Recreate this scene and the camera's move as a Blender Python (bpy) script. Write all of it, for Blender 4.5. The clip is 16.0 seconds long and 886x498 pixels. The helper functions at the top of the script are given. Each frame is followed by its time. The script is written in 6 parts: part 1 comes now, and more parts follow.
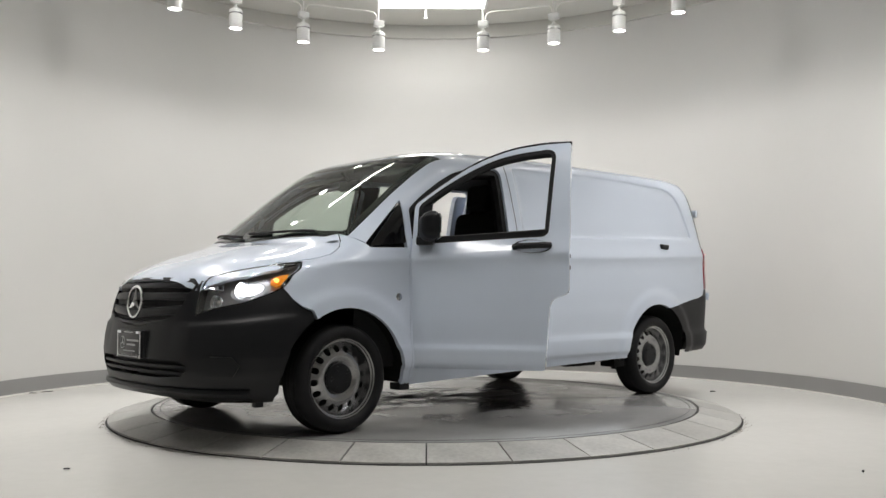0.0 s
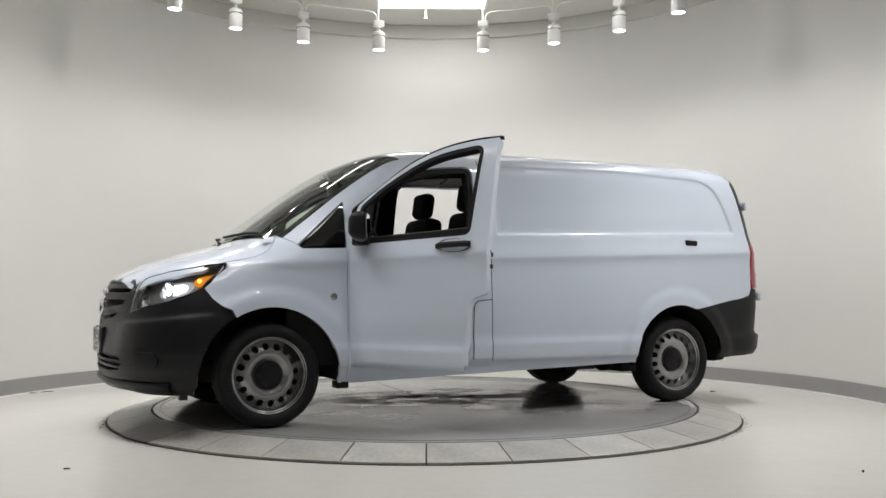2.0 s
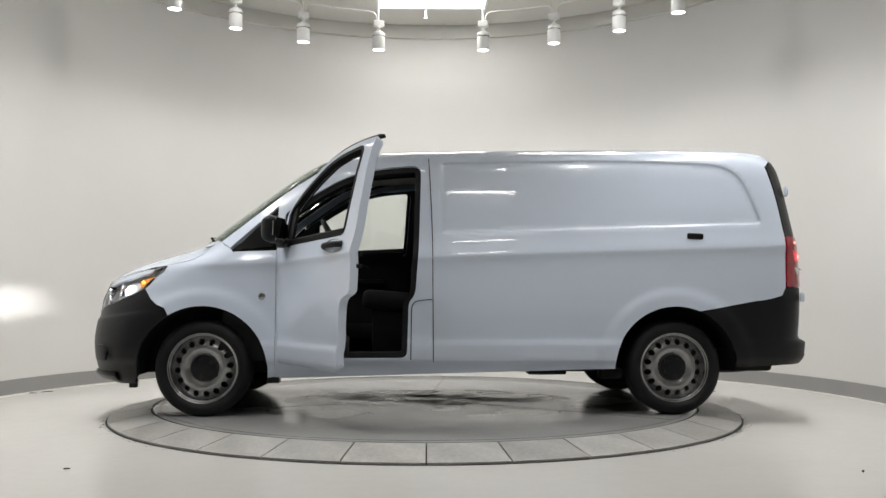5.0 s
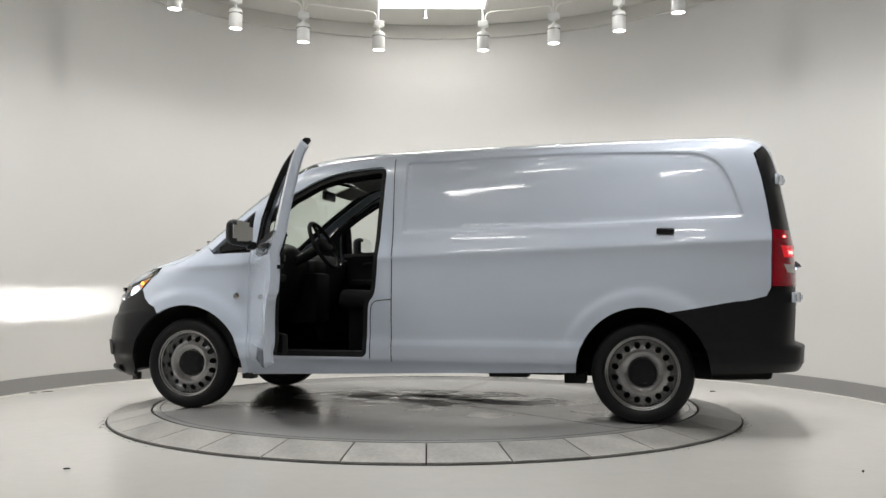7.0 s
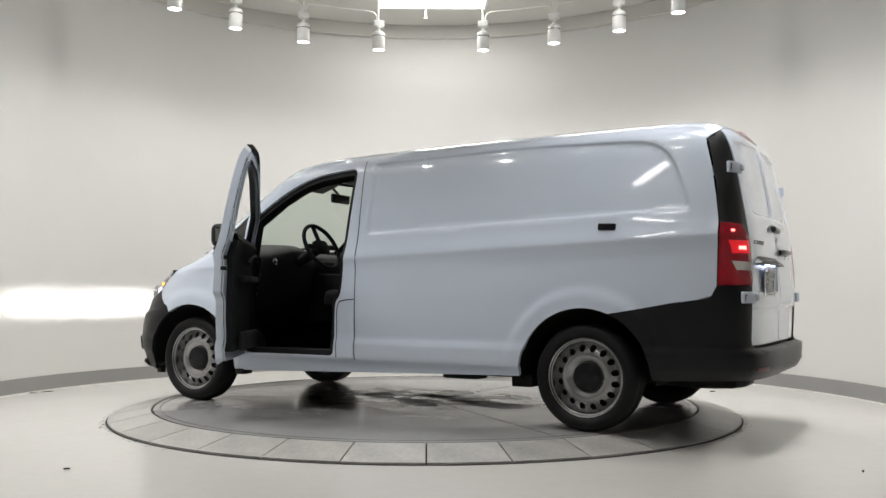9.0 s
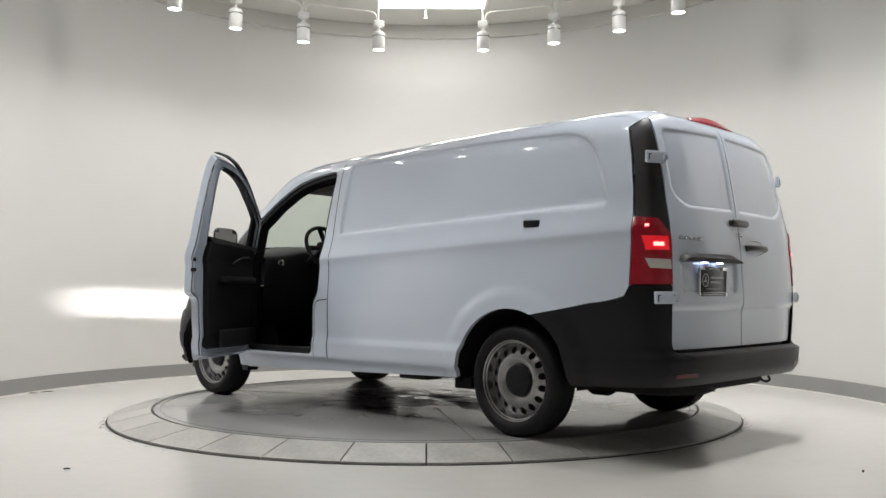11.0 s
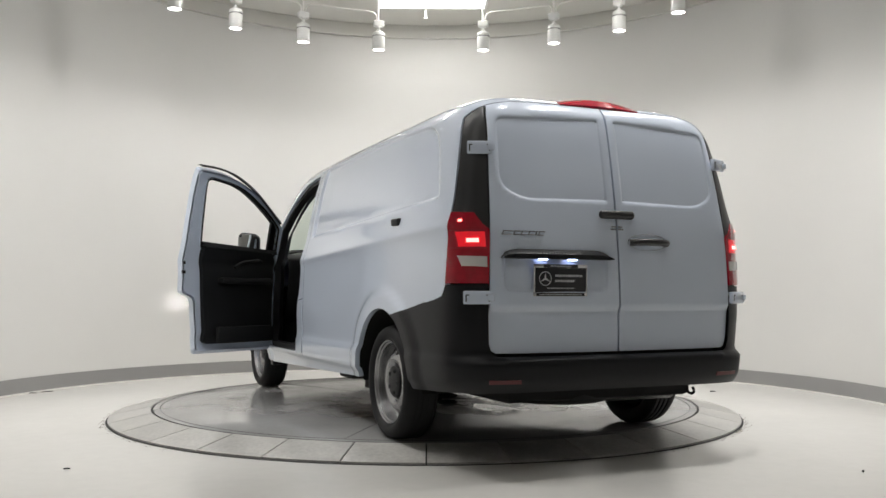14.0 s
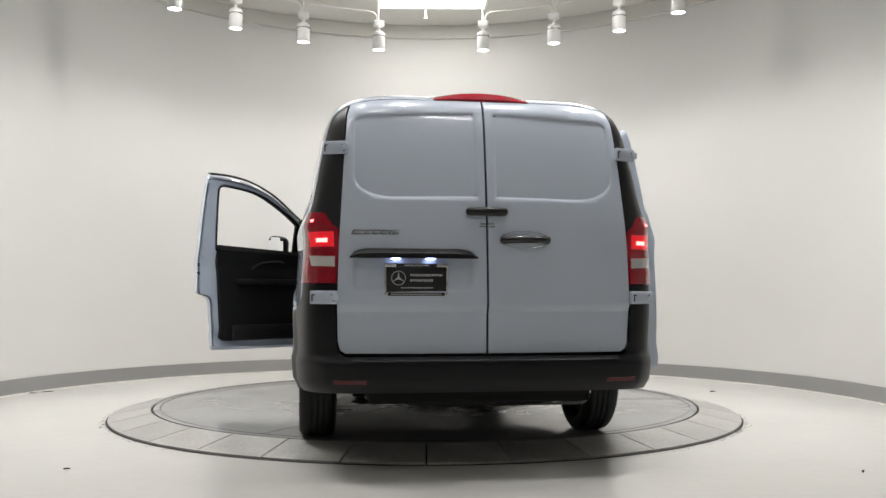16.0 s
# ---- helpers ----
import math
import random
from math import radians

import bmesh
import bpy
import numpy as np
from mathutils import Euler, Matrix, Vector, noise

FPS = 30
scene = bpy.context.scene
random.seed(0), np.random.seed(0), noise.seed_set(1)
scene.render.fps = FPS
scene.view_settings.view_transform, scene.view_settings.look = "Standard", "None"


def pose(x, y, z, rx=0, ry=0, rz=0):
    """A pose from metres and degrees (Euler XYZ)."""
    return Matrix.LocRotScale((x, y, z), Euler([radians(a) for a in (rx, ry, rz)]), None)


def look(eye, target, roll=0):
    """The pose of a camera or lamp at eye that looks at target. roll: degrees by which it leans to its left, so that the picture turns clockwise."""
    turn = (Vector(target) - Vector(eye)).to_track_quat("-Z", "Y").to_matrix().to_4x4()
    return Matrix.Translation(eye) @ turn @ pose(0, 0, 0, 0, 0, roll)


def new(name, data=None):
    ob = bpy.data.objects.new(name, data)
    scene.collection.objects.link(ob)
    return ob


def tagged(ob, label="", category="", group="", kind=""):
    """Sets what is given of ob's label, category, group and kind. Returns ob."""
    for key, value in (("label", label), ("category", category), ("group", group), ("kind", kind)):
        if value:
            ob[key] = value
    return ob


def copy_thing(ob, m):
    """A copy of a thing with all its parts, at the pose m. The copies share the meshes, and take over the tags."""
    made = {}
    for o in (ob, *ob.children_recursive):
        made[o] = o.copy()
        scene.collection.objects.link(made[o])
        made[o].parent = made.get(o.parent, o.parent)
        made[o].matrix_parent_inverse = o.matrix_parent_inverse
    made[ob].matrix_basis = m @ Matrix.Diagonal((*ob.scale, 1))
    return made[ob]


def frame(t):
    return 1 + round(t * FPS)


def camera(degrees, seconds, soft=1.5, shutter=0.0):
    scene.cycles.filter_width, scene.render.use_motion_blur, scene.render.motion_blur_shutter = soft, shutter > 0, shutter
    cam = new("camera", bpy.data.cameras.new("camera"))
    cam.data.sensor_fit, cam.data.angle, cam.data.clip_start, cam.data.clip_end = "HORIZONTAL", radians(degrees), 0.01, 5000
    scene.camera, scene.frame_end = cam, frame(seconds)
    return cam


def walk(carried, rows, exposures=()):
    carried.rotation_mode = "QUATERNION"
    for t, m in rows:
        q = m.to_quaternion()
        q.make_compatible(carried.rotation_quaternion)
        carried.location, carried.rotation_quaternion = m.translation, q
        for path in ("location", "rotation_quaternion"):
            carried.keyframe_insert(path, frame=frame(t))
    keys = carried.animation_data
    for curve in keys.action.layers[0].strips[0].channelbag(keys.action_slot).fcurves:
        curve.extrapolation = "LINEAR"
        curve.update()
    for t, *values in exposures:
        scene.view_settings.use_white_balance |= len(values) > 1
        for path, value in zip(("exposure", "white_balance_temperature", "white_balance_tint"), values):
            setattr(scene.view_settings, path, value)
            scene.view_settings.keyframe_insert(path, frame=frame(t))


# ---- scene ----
from mathutils.bvhtree import BVHTree
from mathutils.geometry import delaunay_2d_cdt

# ---------------------------------------------------------------- camera
EYE, AIM = (0.0, -7.11, 0.856), (0.1271, 0.0, 1.209)
cam = camera(52.26, 16.0)
walk(cam, [(0, look(EYE, AIM, 0.1)), (16, look(EYE, AIM, 0.1))], exposures=[(0, -0.05), (3.5, 0.0), (7, -0.01), (9, 0.06), (12.5, 0.03), (14.5, 0.09), (16, 0.16)])

# heading of the turntable in degrees, second by second
TURN = [(0, 221.95), (0.5, 217.73), (1, 213.62), (1.5, 209.62), (2, 205.69), (2.5, 201.66), (3, 197.69), (3.5, 193.70),
        (4, 189.66), (6.5, 169.14), (7, 165.14), (7.5, 161.2), (8.3, 154.9), (9, 149.27), (10.2, 140.3), (11.5, 131.5), (12, 127.9),
        (12.5, 124.37), (13, 120.8), (13.5, 117.13), (14, 113.4), (14.5, 109.6), (15, 105.77), (15.5, 101.95), (16, 97.85)]
VAN_ON_DISC = Vector((0.0751, -0.0585, 0))

# ---------------------------------------------------------------- world and lamps
world = bpy.data.worlds.new("room_dark")
scene.world = world
world.use_nodes = True
world.node_tree.nodes["Background"].inputs[0].default_value = (0.9, 0.92, 1, 1)
world.node_tree.nodes["Background"].inputs[1].default_value = 0.01

FLOOR_Z, DISC_Z, CEILING_Z, WALL_R = -0.04, 0.032, 4.10, 3.74
SPOT_R, SPOT_Z = 2.66, 3.5
SPOT_ANGLES = [(27.5), (43.5), (59.8), (76.8), (101.5), (119.5), (136.2), (152.4)]
MORE_SPOTS = [11, -5, -21, -38, -56, -73, -90, -107, 169, 185, 201, 218, 236]
# the strip at (1.5, 1.15) is an unseen addition, mirroring the left one for fill
PANELS = [(0.055, 2.68, 1.17, 0.58, 12), (-1.5, 1.15, 1.2, 0.14, 11), (1.5, 1.15, 1.2, 0.14, 9), (-0.5, -3.85, 0.7, 0.12, 3), (-1.65, -4.75, 1.05, 0.14, 6), (0.85, -5.05, 0.8, 0.14, 6)]
SPOT_WATT = 52


def lamp(name, kind, watt, m, colour=(1, 0.975, 0.95), **settings):
    data = bpy.data.lights.new(name, kind)
    data.energy, data.color = watt, colour
    for key, value in settings.items():
        if key == "size":
            data.size = value
        elif key == "size_y":
            data.shape, data.size_y = "RECTANGLE", value
        elif key == "cone":
            data.spot_size, data.spot_blend = radians(value), 1.0
        elif key == "soft":
            data.shadow_soft_size = value
    ob = new(name, data)
    ob.matrix_world = m
    return ob


for a in SPOT_ANGLES + MORE_SPOTS:
    c, s = math.cos(radians(a)), math.sin(radians(a))
    tilt = 0.25 if s > 0.1 else -0.1 if s < -0.9 else 0.15
    share = 0.74 if s > 0.1 else 0.60 if s < -0.9 else 1.55
    lamp("spot_beam", "SPOT", SPOT_WATT * share, look((SPOT_R * c, SPOT_R * s, SPOT_Z - 0.012), ((SPOT_R + tilt) * c, (SPOT_R + tilt) * s, 0)), cone=142 if s > 0.1 else 96 if s < -0.9 else 124, soft=0.05)
for x, y, w, d, watt in PANELS:
    lamp("panel_light", "AREA", watt, pose(x, y, CEILING_Z - 0.03), size=w, size_y=d, colour=(1, 0.975, 0.955))

# ---------------------------------------------------------------- materials
def material(name, colour, rough=0.5, metal=0.0, coat=0.0, vary=0.0, scale=8.0, bump=0.0, bump_scale=60.0, rough_vary=0.0, emit=None, strength=0.0, fine=0.0):
    """A surface with two scales of variation in colour, gloss and relief."""
    m = bpy.data.materials.new(name)
    m.use_nodes = True
    n, links = m.node_tree.nodes, m.node_tree.links
    b = n["Principled BSDF"]
    b.inputs["Base Color"].default_value = (*colour, 1)
    b.inputs["Roughness"].default_value = rough
    b.inputs["Metallic"].default_value = metal
    b.inputs["Coat Weight"].default_value = coat
    b.inputs["Coat Roughness"].default_value = 0.04
    if emit:
        b.inputs["Emission Color"].default_value = (*emit, 1)
        b.inputs["Emission Strength"].default_value = strength
    if vary or bump or rough_vary:
        tc = n.new("ShaderNodeTexCoord")
        big = n.new("ShaderNodeTexNoise")
        big.inputs["Scale"].default_value, big.inputs["Detail"].default_value = scale, 5
        links.new(tc.outputs["Object"], big.inputs["Vector"])
        small = n.new("ShaderNodeTexNoise")
        small.inputs["Scale"].default_value, small.inputs["Detail"].default_value = bump_scale, 4
        links.new(tc.outputs["Object"], small.inputs["Vector"])
        if vary or fine:
            total = n.new("ShaderNodeMix")
            total.data_type = "FLOAT"
            total.inputs[0].default_value = fine
            links.new(big.outputs["Fac"], total.inputs[2])
            links.new(small.outputs["Fac"], total.inputs[3])
            ramp = n.new("ShaderNodeMapRange")
            ramp.inputs["From Min"].default_value, ramp.inputs["From Max"].default_value = 0.2, 0.8
            ramp.inputs["To Min"].default_value, ramp.inputs["To Max"].default_value = 1 - vary, 1 + vary
            links.new(total.outputs[0], ramp.inputs["Value"])
            mul = n.new("ShaderNodeVectorMath")
            mul.operation = "SCALE"
            mul.inputs[0].default_value = colour
            links.new(ramp.outputs["Result"], mul.inputs["Scale"])
            links.new(mul.outputs["Vector"], b.inputs["Base Color"])
        if rough_vary:
            rr = n.new("ShaderNodeMapRange")
            rr.inputs["From Min"].default_value, rr.inputs["From Max"].default_value = 0.2, 0.8
            rr.inputs["To Min"].default_value, rr.inputs["To Max"].default_value = max(rough - rough_vary, 0.02), rough + rough_vary
            links.new(big.outputs["Fac"], rr.inputs["Value"])
            links.new(rr.outputs["Result"], b.inputs["Roughness"])
        if bump:
            bp = n.new("ShaderNodeBump")
            bp.inputs["Strength"].default_value, bp.inputs["Distance"].default_value = bump, 0.004
            links.new(small.outputs["Fac"], bp.inputs["Height"])
            links.new(bp.outputs["Normal"], b.inputs["Normal"])
    return m


def glass(name, tint, gloss=1.0):
    """A thin pane: tinted see-through with the mirror gloss of glass."""
    m = bpy.data.materials.new(name)
    m.use_nodes = True
    n, links = m.node_tree.nodes, m.node_tree.links
    n.remove(n["Principled BSDF"])
    clear, shine, mix, fres = n.new("ShaderNodeBsdfTransparent"), n.new("ShaderNodeBsdfGlossy"), n.new("ShaderNodeMixShader"), n.new("ShaderNodeLayerWeight")
    power, gain = n.new("ShaderNodeMath"), n.new("ShaderNodeMath")
    clear.inputs[0].default_value = (*tint, 1)
    shine.inputs["Roughness"].default_value = 0.01
    shine.inputs["Color"].default_value = (gloss, gloss, gloss, 1)
    power.operation, gain.operation = "POWER", "MULTIPLY_ADD"
    power.inputs[1].default_value, gain.inputs[1].default_value, gain.inputs[2].default_value = 5, 0.85, 0.07
    links.new(fres.outputs["Facing"], power.inputs[0])
    links.new(power.outputs[0], gain.inputs[0])
    links.new(gain.outputs[0], mix.inputs[0])
    links.new(clear.outputs[0], mix.inputs[1])
    links.new(shine.outputs[0], mix.inputs[2])
    links.new(mix.outputs[0], n["Material Output"].inputs["Surface"])
    return m


WALL = material("wall_paint", (0.72, 0.712, 0.69), 0.72, vary=0.03, scale=0.9, bump=0.06, bump_scale=120, fine=0.15)
CEIL = material("ceiling_paint", (0.66, 0.65, 0.61), 0.8, vary=0.02, scale=1.5, bump=0.05, bump_scale=150)
BASE = material("grey_baseboard", (0.30, 0.295, 0.29), 0.5, vary=0.04, scale=3, bump=0.03)
PIPE = material("white_conduit", (0.78, 0.77, 0.73), 0.4, vary=0.02)
LAMPWHITE = material("white_lamp_body", (0.8, 0.8, 0.78), 0.35)
LENS = material("lamp_lens", (1, 1, 1), 0.3, emit=(1, 0.98, 0.94), strength=14)
TROFFER = material("troffer_diffuser", (1, 1, 1), 0.4, emit=(1, 0.98, 0.94), strength=6)
PAINT = material("white_car_paint", (0.622, 0.692, 0.808), 0.24, coat=1.0, vary=0.006, scale=2)
PLASTIC = material("black_moulded_plastic", (0.0075, 0.008, 0.0095), 0.40, vary=0.1, scale=3, bump=0.06, bump_scale=900)
GLOSSBLACK = material("gloss_black_trim", (0.006, 0.006, 0.007), 0.08, coat=0.5)
PILLAR = material("satin_black_pillar", (0.008, 0.008, 0.009), 0.38, vary=0.1, scale=4)
RUBBER = material("tyre_rubber", (0.007, 0.007, 0.008), 0.6, vary=0.12, scale=14, bump=0.08, bump_scale=200)
SEAL = material("rubber_seal", (0.008, 0.008, 0.009), 0.6)
STEEL = material("grey_steel_wheel", (0.33, 0.33, 0.335), 0.26, metal=0.92, vary=0.05, scale=12)
LAMPGREY = material("lamp_housing_grey", (0.42, 0.425, 0.44), 0.28, metal=0.8)
CHROME = material("chrome", (0.85, 0.86, 0.88), 0.09, metal=1.0)
DARKTRIM = material("dark_interior_trim", (0.009, 0.0095, 0.0105), 0.6, vary=0.12, scale=5, bump=0.08, bump_scale=400)
SEATCLOTH = material("black_seat_cloth", (0.006, 0.006, 0.007), 0.85, vary=0.2, scale=20, bump=0.2, bump_scale=500)
HEADLINER = material("grey_headliner", (0.22, 0.22, 0.21), 0.9, vary=0.03, bump=0.1, bump_scale=400)
UNDER = material("underbody", (0.006, 0.006, 0.006), 0.8, vary=0.2, scale=6)
WINDSHIELD = glass("windshield_glass", (0.72, 0.80, 0.74))
SIDEGLASS = glass("side_glass", (0.85, 0.9, 0.86))
CLEARLENS = glass("clear_lens", (0.93, 0.94, 0.95))
MIRROR = material("mirror_glass", (0.85, 0.87, 0.88), 0.02, metal=1.0)
AMBER = material("amber_lens", (0.75, 0.26, 0.01), 0.15, coat=0.6, emit=(1, 0.32, 0.01), strength=0.25)
AMBERBULB = material("amber_bulb", (1, 0.5, 0.05), 0.3, emit=(1, 0.5, 0.08), strength=2.5)
HOTBULB = material("headlamp_hot_spot", (1, 1, 1), 0.3, emit=(0.95, 0.97, 1), strength=9)
HEADBULB = material("headlamp_bulb", (1, 1, 1), 0.3, emit=(0.93, 0.94, 1), strength=4)
HEADBOWL = material("headlamp_lit_bowl", (0.75, 0.76, 0.78), 0.18, metal=0.7, emit=(0.93, 0.94, 1), strength=0.16)
REDLENS = material("red_lens", (0.22, 0.002, 0.011), 0.08, coat=0.8, vary=0.4, scale=22, bump=0.3, bump_scale=80, fine=0.4, emit=(1, 0.0, 0.03), strength=0.035)
HIGHRED = material("high_lamp_lens", (0.42, 0.002, 0.022), 0.15, coat=0.5)
LITRED = material("lit_red_lens", (0.5, 0.004, 0.012), 0.12, coat=0.8, vary=0.3, scale=30, bump=0.3, bump_scale=90, emit=(1, 0.015, 0.03), strength=0.45)
REDBULB = material("red_bulb", (1, 0.2, 0.2), 0.3, emit=(1, 0.10, 0.09), strength=8)
WHITELENS = material("white_lens", (0.62, 0.60, 0.58), 0.2, coat=0.6)
REFLECTOR = material("dark_red_reflector", (0.09, 0.003, 0.006), 0.3, coat=0.2)
PLATEBLUE = material("plate_lamp", (0.8, 0.85, 1), 0.3, emit=(0.5, 0.6, 1), strength=7)
PLATEBLACK = material("black_plate", (0.012, 0.012, 0.014), 0.3, coat=0.3)
PLATEPRINT = material("light_print", (0.55, 0.56, 0.57), 0.4)
BADGE = material("badge_grey", (0.45, 0.46, 0.48), 0.16, metal=1.0)
CAMERAHOUSING = material("satin_black", (0.012, 0.012, 0.013), 0.3, coat=0.3)
BURNER = material("headlamp_burner", (1, 1, 1), 0.3, emit=(1, 0.98, 0.95), strength=85000)
for dull in (PLASTIC, RUBBER, SEAL, UNDER, DARKTRIM, SEATCLOTH):
    dull.node_tree.nodes["Principled BSDF"].inputs["Specular IOR Level"].default_value = 0.28
# ---------------------------------------------------------------- mesh helpers
def mesh_object(name, verts, faces, mat, parent=None, label="", smooth=False):
    me = bpy.data.meshes.new(name)
    me.from_pydata([tuple(v) for v in verts], [], [tuple(f) for f in faces])
    me.materials.append(mat)
    if smooth:
        me.polygons.foreach_set("use_smooth", [True] * len(me.polygons))
    me.update()
    ob = new(name, me)
    ob.parent = parent
    if label:
        ob["label"] = label
    return ob


def part(name, bm, mat, parent=None, label="", smooth=True, angle=40):
    """One mesh object from a bmesh, with edges sharper than the angle kept crisp."""
    bmesh.ops.recalc_face_normals(bm, faces=bm.faces[:])
    me = bpy.data.meshes.new(name)
    bm.to_mesh(me)
    bm.free()
    me.materials.append(mat)
    if smooth:
        me.polygons.foreach_set("use_smooth", [True] * len(me.polygons))
        me.set_sharp_from_angle(angle=radians(angle))
    ob = new(name, me)
    ob.parent = parent
    if label:
        ob["label"] = label
    return ob


def box(bm, x0, x1, y0, y1, z0, z1, bevel=0.0, m=None, segments=2):
    made = bmesh.ops.create_cube(bm, size=1, matrix=Matrix.Translation(((x0 + x1) / 2, (y0 + y1) / 2, (z0 + z1) / 2)) @ Matrix.Diagonal((x1 - x0, y1 - y0, z1 - z0, 1)))
    vs = made["verts"]
    if bevel:
        es = list({e for v in vs for e in v.link_edges})
        out = bmesh.ops.bevel(bm, geom=es, offset=bevel, segments=segments, affect="EDGES", profile=0.5)
        vs = list({v for f in out["faces"] for v in f.verts} | {v for v in vs if v.is_valid})
    if m is not None:
        bmesh.ops.transform(bm, matrix=m, verts=vs)
    return vs


def lathe(bm, profile, steps=48, m=None, closed=False):
    """Turn a profile of (radius, height) round z."""
    rings = []
    for r, h in profile:
        rings.append([bm.verts.new((r * math.cos(2 * math.pi * k / steps), r * math.sin(2 * math.pi * k / steps), h)) for k in range(steps)])
    pairs = list(zip(rings, rings[1:])) + ([(rings[-1], rings[0])] if closed else [])
    for a, b in pairs:
        for k in range(steps):
            bm.faces.new((a[k], a[(k + 1) % steps], b[(k + 1) % steps], b[k]))
    vs = [v for ring in rings for v in ring]
    if m is not None:
        bmesh.ops.transform(bm, matrix=m, verts=vs)
    return rings


def tube(bm, points, radius, sides=8):
    """A round bar through the points."""
    points = [Vector(p) for p in points]
    rings = []
    for i, p in enumerate(points):
        d = (points[min(i + 1, len(points) - 1)] - points[max(i - 1, 0)]).normalized()
        q = d.to_track_quat("Z", "Y")
        rings.append([bm.verts.new(p + q @ Vector((radius * math.cos(2 * math.pi * k / sides), radius * math.sin(2 * math.pi * k / sides), 0))) for k in range(sides)])
    for a, b in zip(rings, rings[1:]):
        for k in range(sides):
            bm.faces.new((a[k], a[(k + 1) % sides], b[(k + 1) % sides], b[k]))
    bm.faces.new(rings[0][::-1])
    bm.faces.new(rings[-1])


def smooth_line(points, steps=6):
    """A Catmull-Rom curve through the points, of any dimension."""
    pts = [np.array(p, float) for p in points]
    pts = [2 * pts[0] - pts[1]] + pts + [2 * pts[-1] - pts[-2]]
    out = []
    for a, b, c, d in zip(pts, pts[1:], pts[2:], pts[3:]):
        for k in range(steps):
            t = k / steps
            out.append(0.5 * (2 * b + (c - a) * t + (2 * a - 5 * b + 4 * c - d) * t * t + (3 * b - a - 3 * c + d) * t ** 3))
    out.append(pts[-2])
    return out


def empty(name):
    return new(name)


# ---------------------------------------------------------------- floor
def floor_material():
    m = material("polished_concrete", (0.66, 0.652, 0.62), 0.24, vary=0.05, scale=0.7, bump=0.01, bump_scale=14, rough_vary=0.015, fine=0.45)
    return m


FLOOR = floor_material()
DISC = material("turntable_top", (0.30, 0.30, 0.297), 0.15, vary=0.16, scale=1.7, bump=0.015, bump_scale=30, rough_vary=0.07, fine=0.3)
SLAB = material("ring_slab", (0.40, 0.395, 0.375), 0.34, vary=0.42, scale=5.5, bump=0.08, bump_scale=45, rough_vary=0.12, fine=0.35)
node_random = SLAB.node_tree.nodes.new("ShaderNodeObjectInfo")
node_hue = SLAB.node_tree.nodes.new("ShaderNodeHueSaturation")
node_span = SLAB.node_tree.nodes.new("ShaderNodeMapRange")
node_span.inputs["To Min"].default_value, node_span.inputs["To Max"].default_value = 0.82, 1.18
slab_links, slab_bsdf = SLAB.node_tree.links, SLAB.node_tree.nodes["Principled BSDF"]
slab_links.new(node_random.outputs["Random"], node_span.inputs["Value"])
slab_links.new(node_span.outputs["Result"], node_hue.inputs["Value"])
slab_links.new(slab_bsdf.inputs["Base Color"].links[0].from_socket, node_hue.inputs["Color"])
slab_links.new(node_hue.outputs["Color"], slab_bsdf.inputs["Base Color"])
CRUMB = material("dry_crumbs", (0.10, 0.085, 0.06), 0.9, vary=0.4, scale=30)
JOINT = material("dark_joint", (0.012, 0.012, 0.012), 0.7)


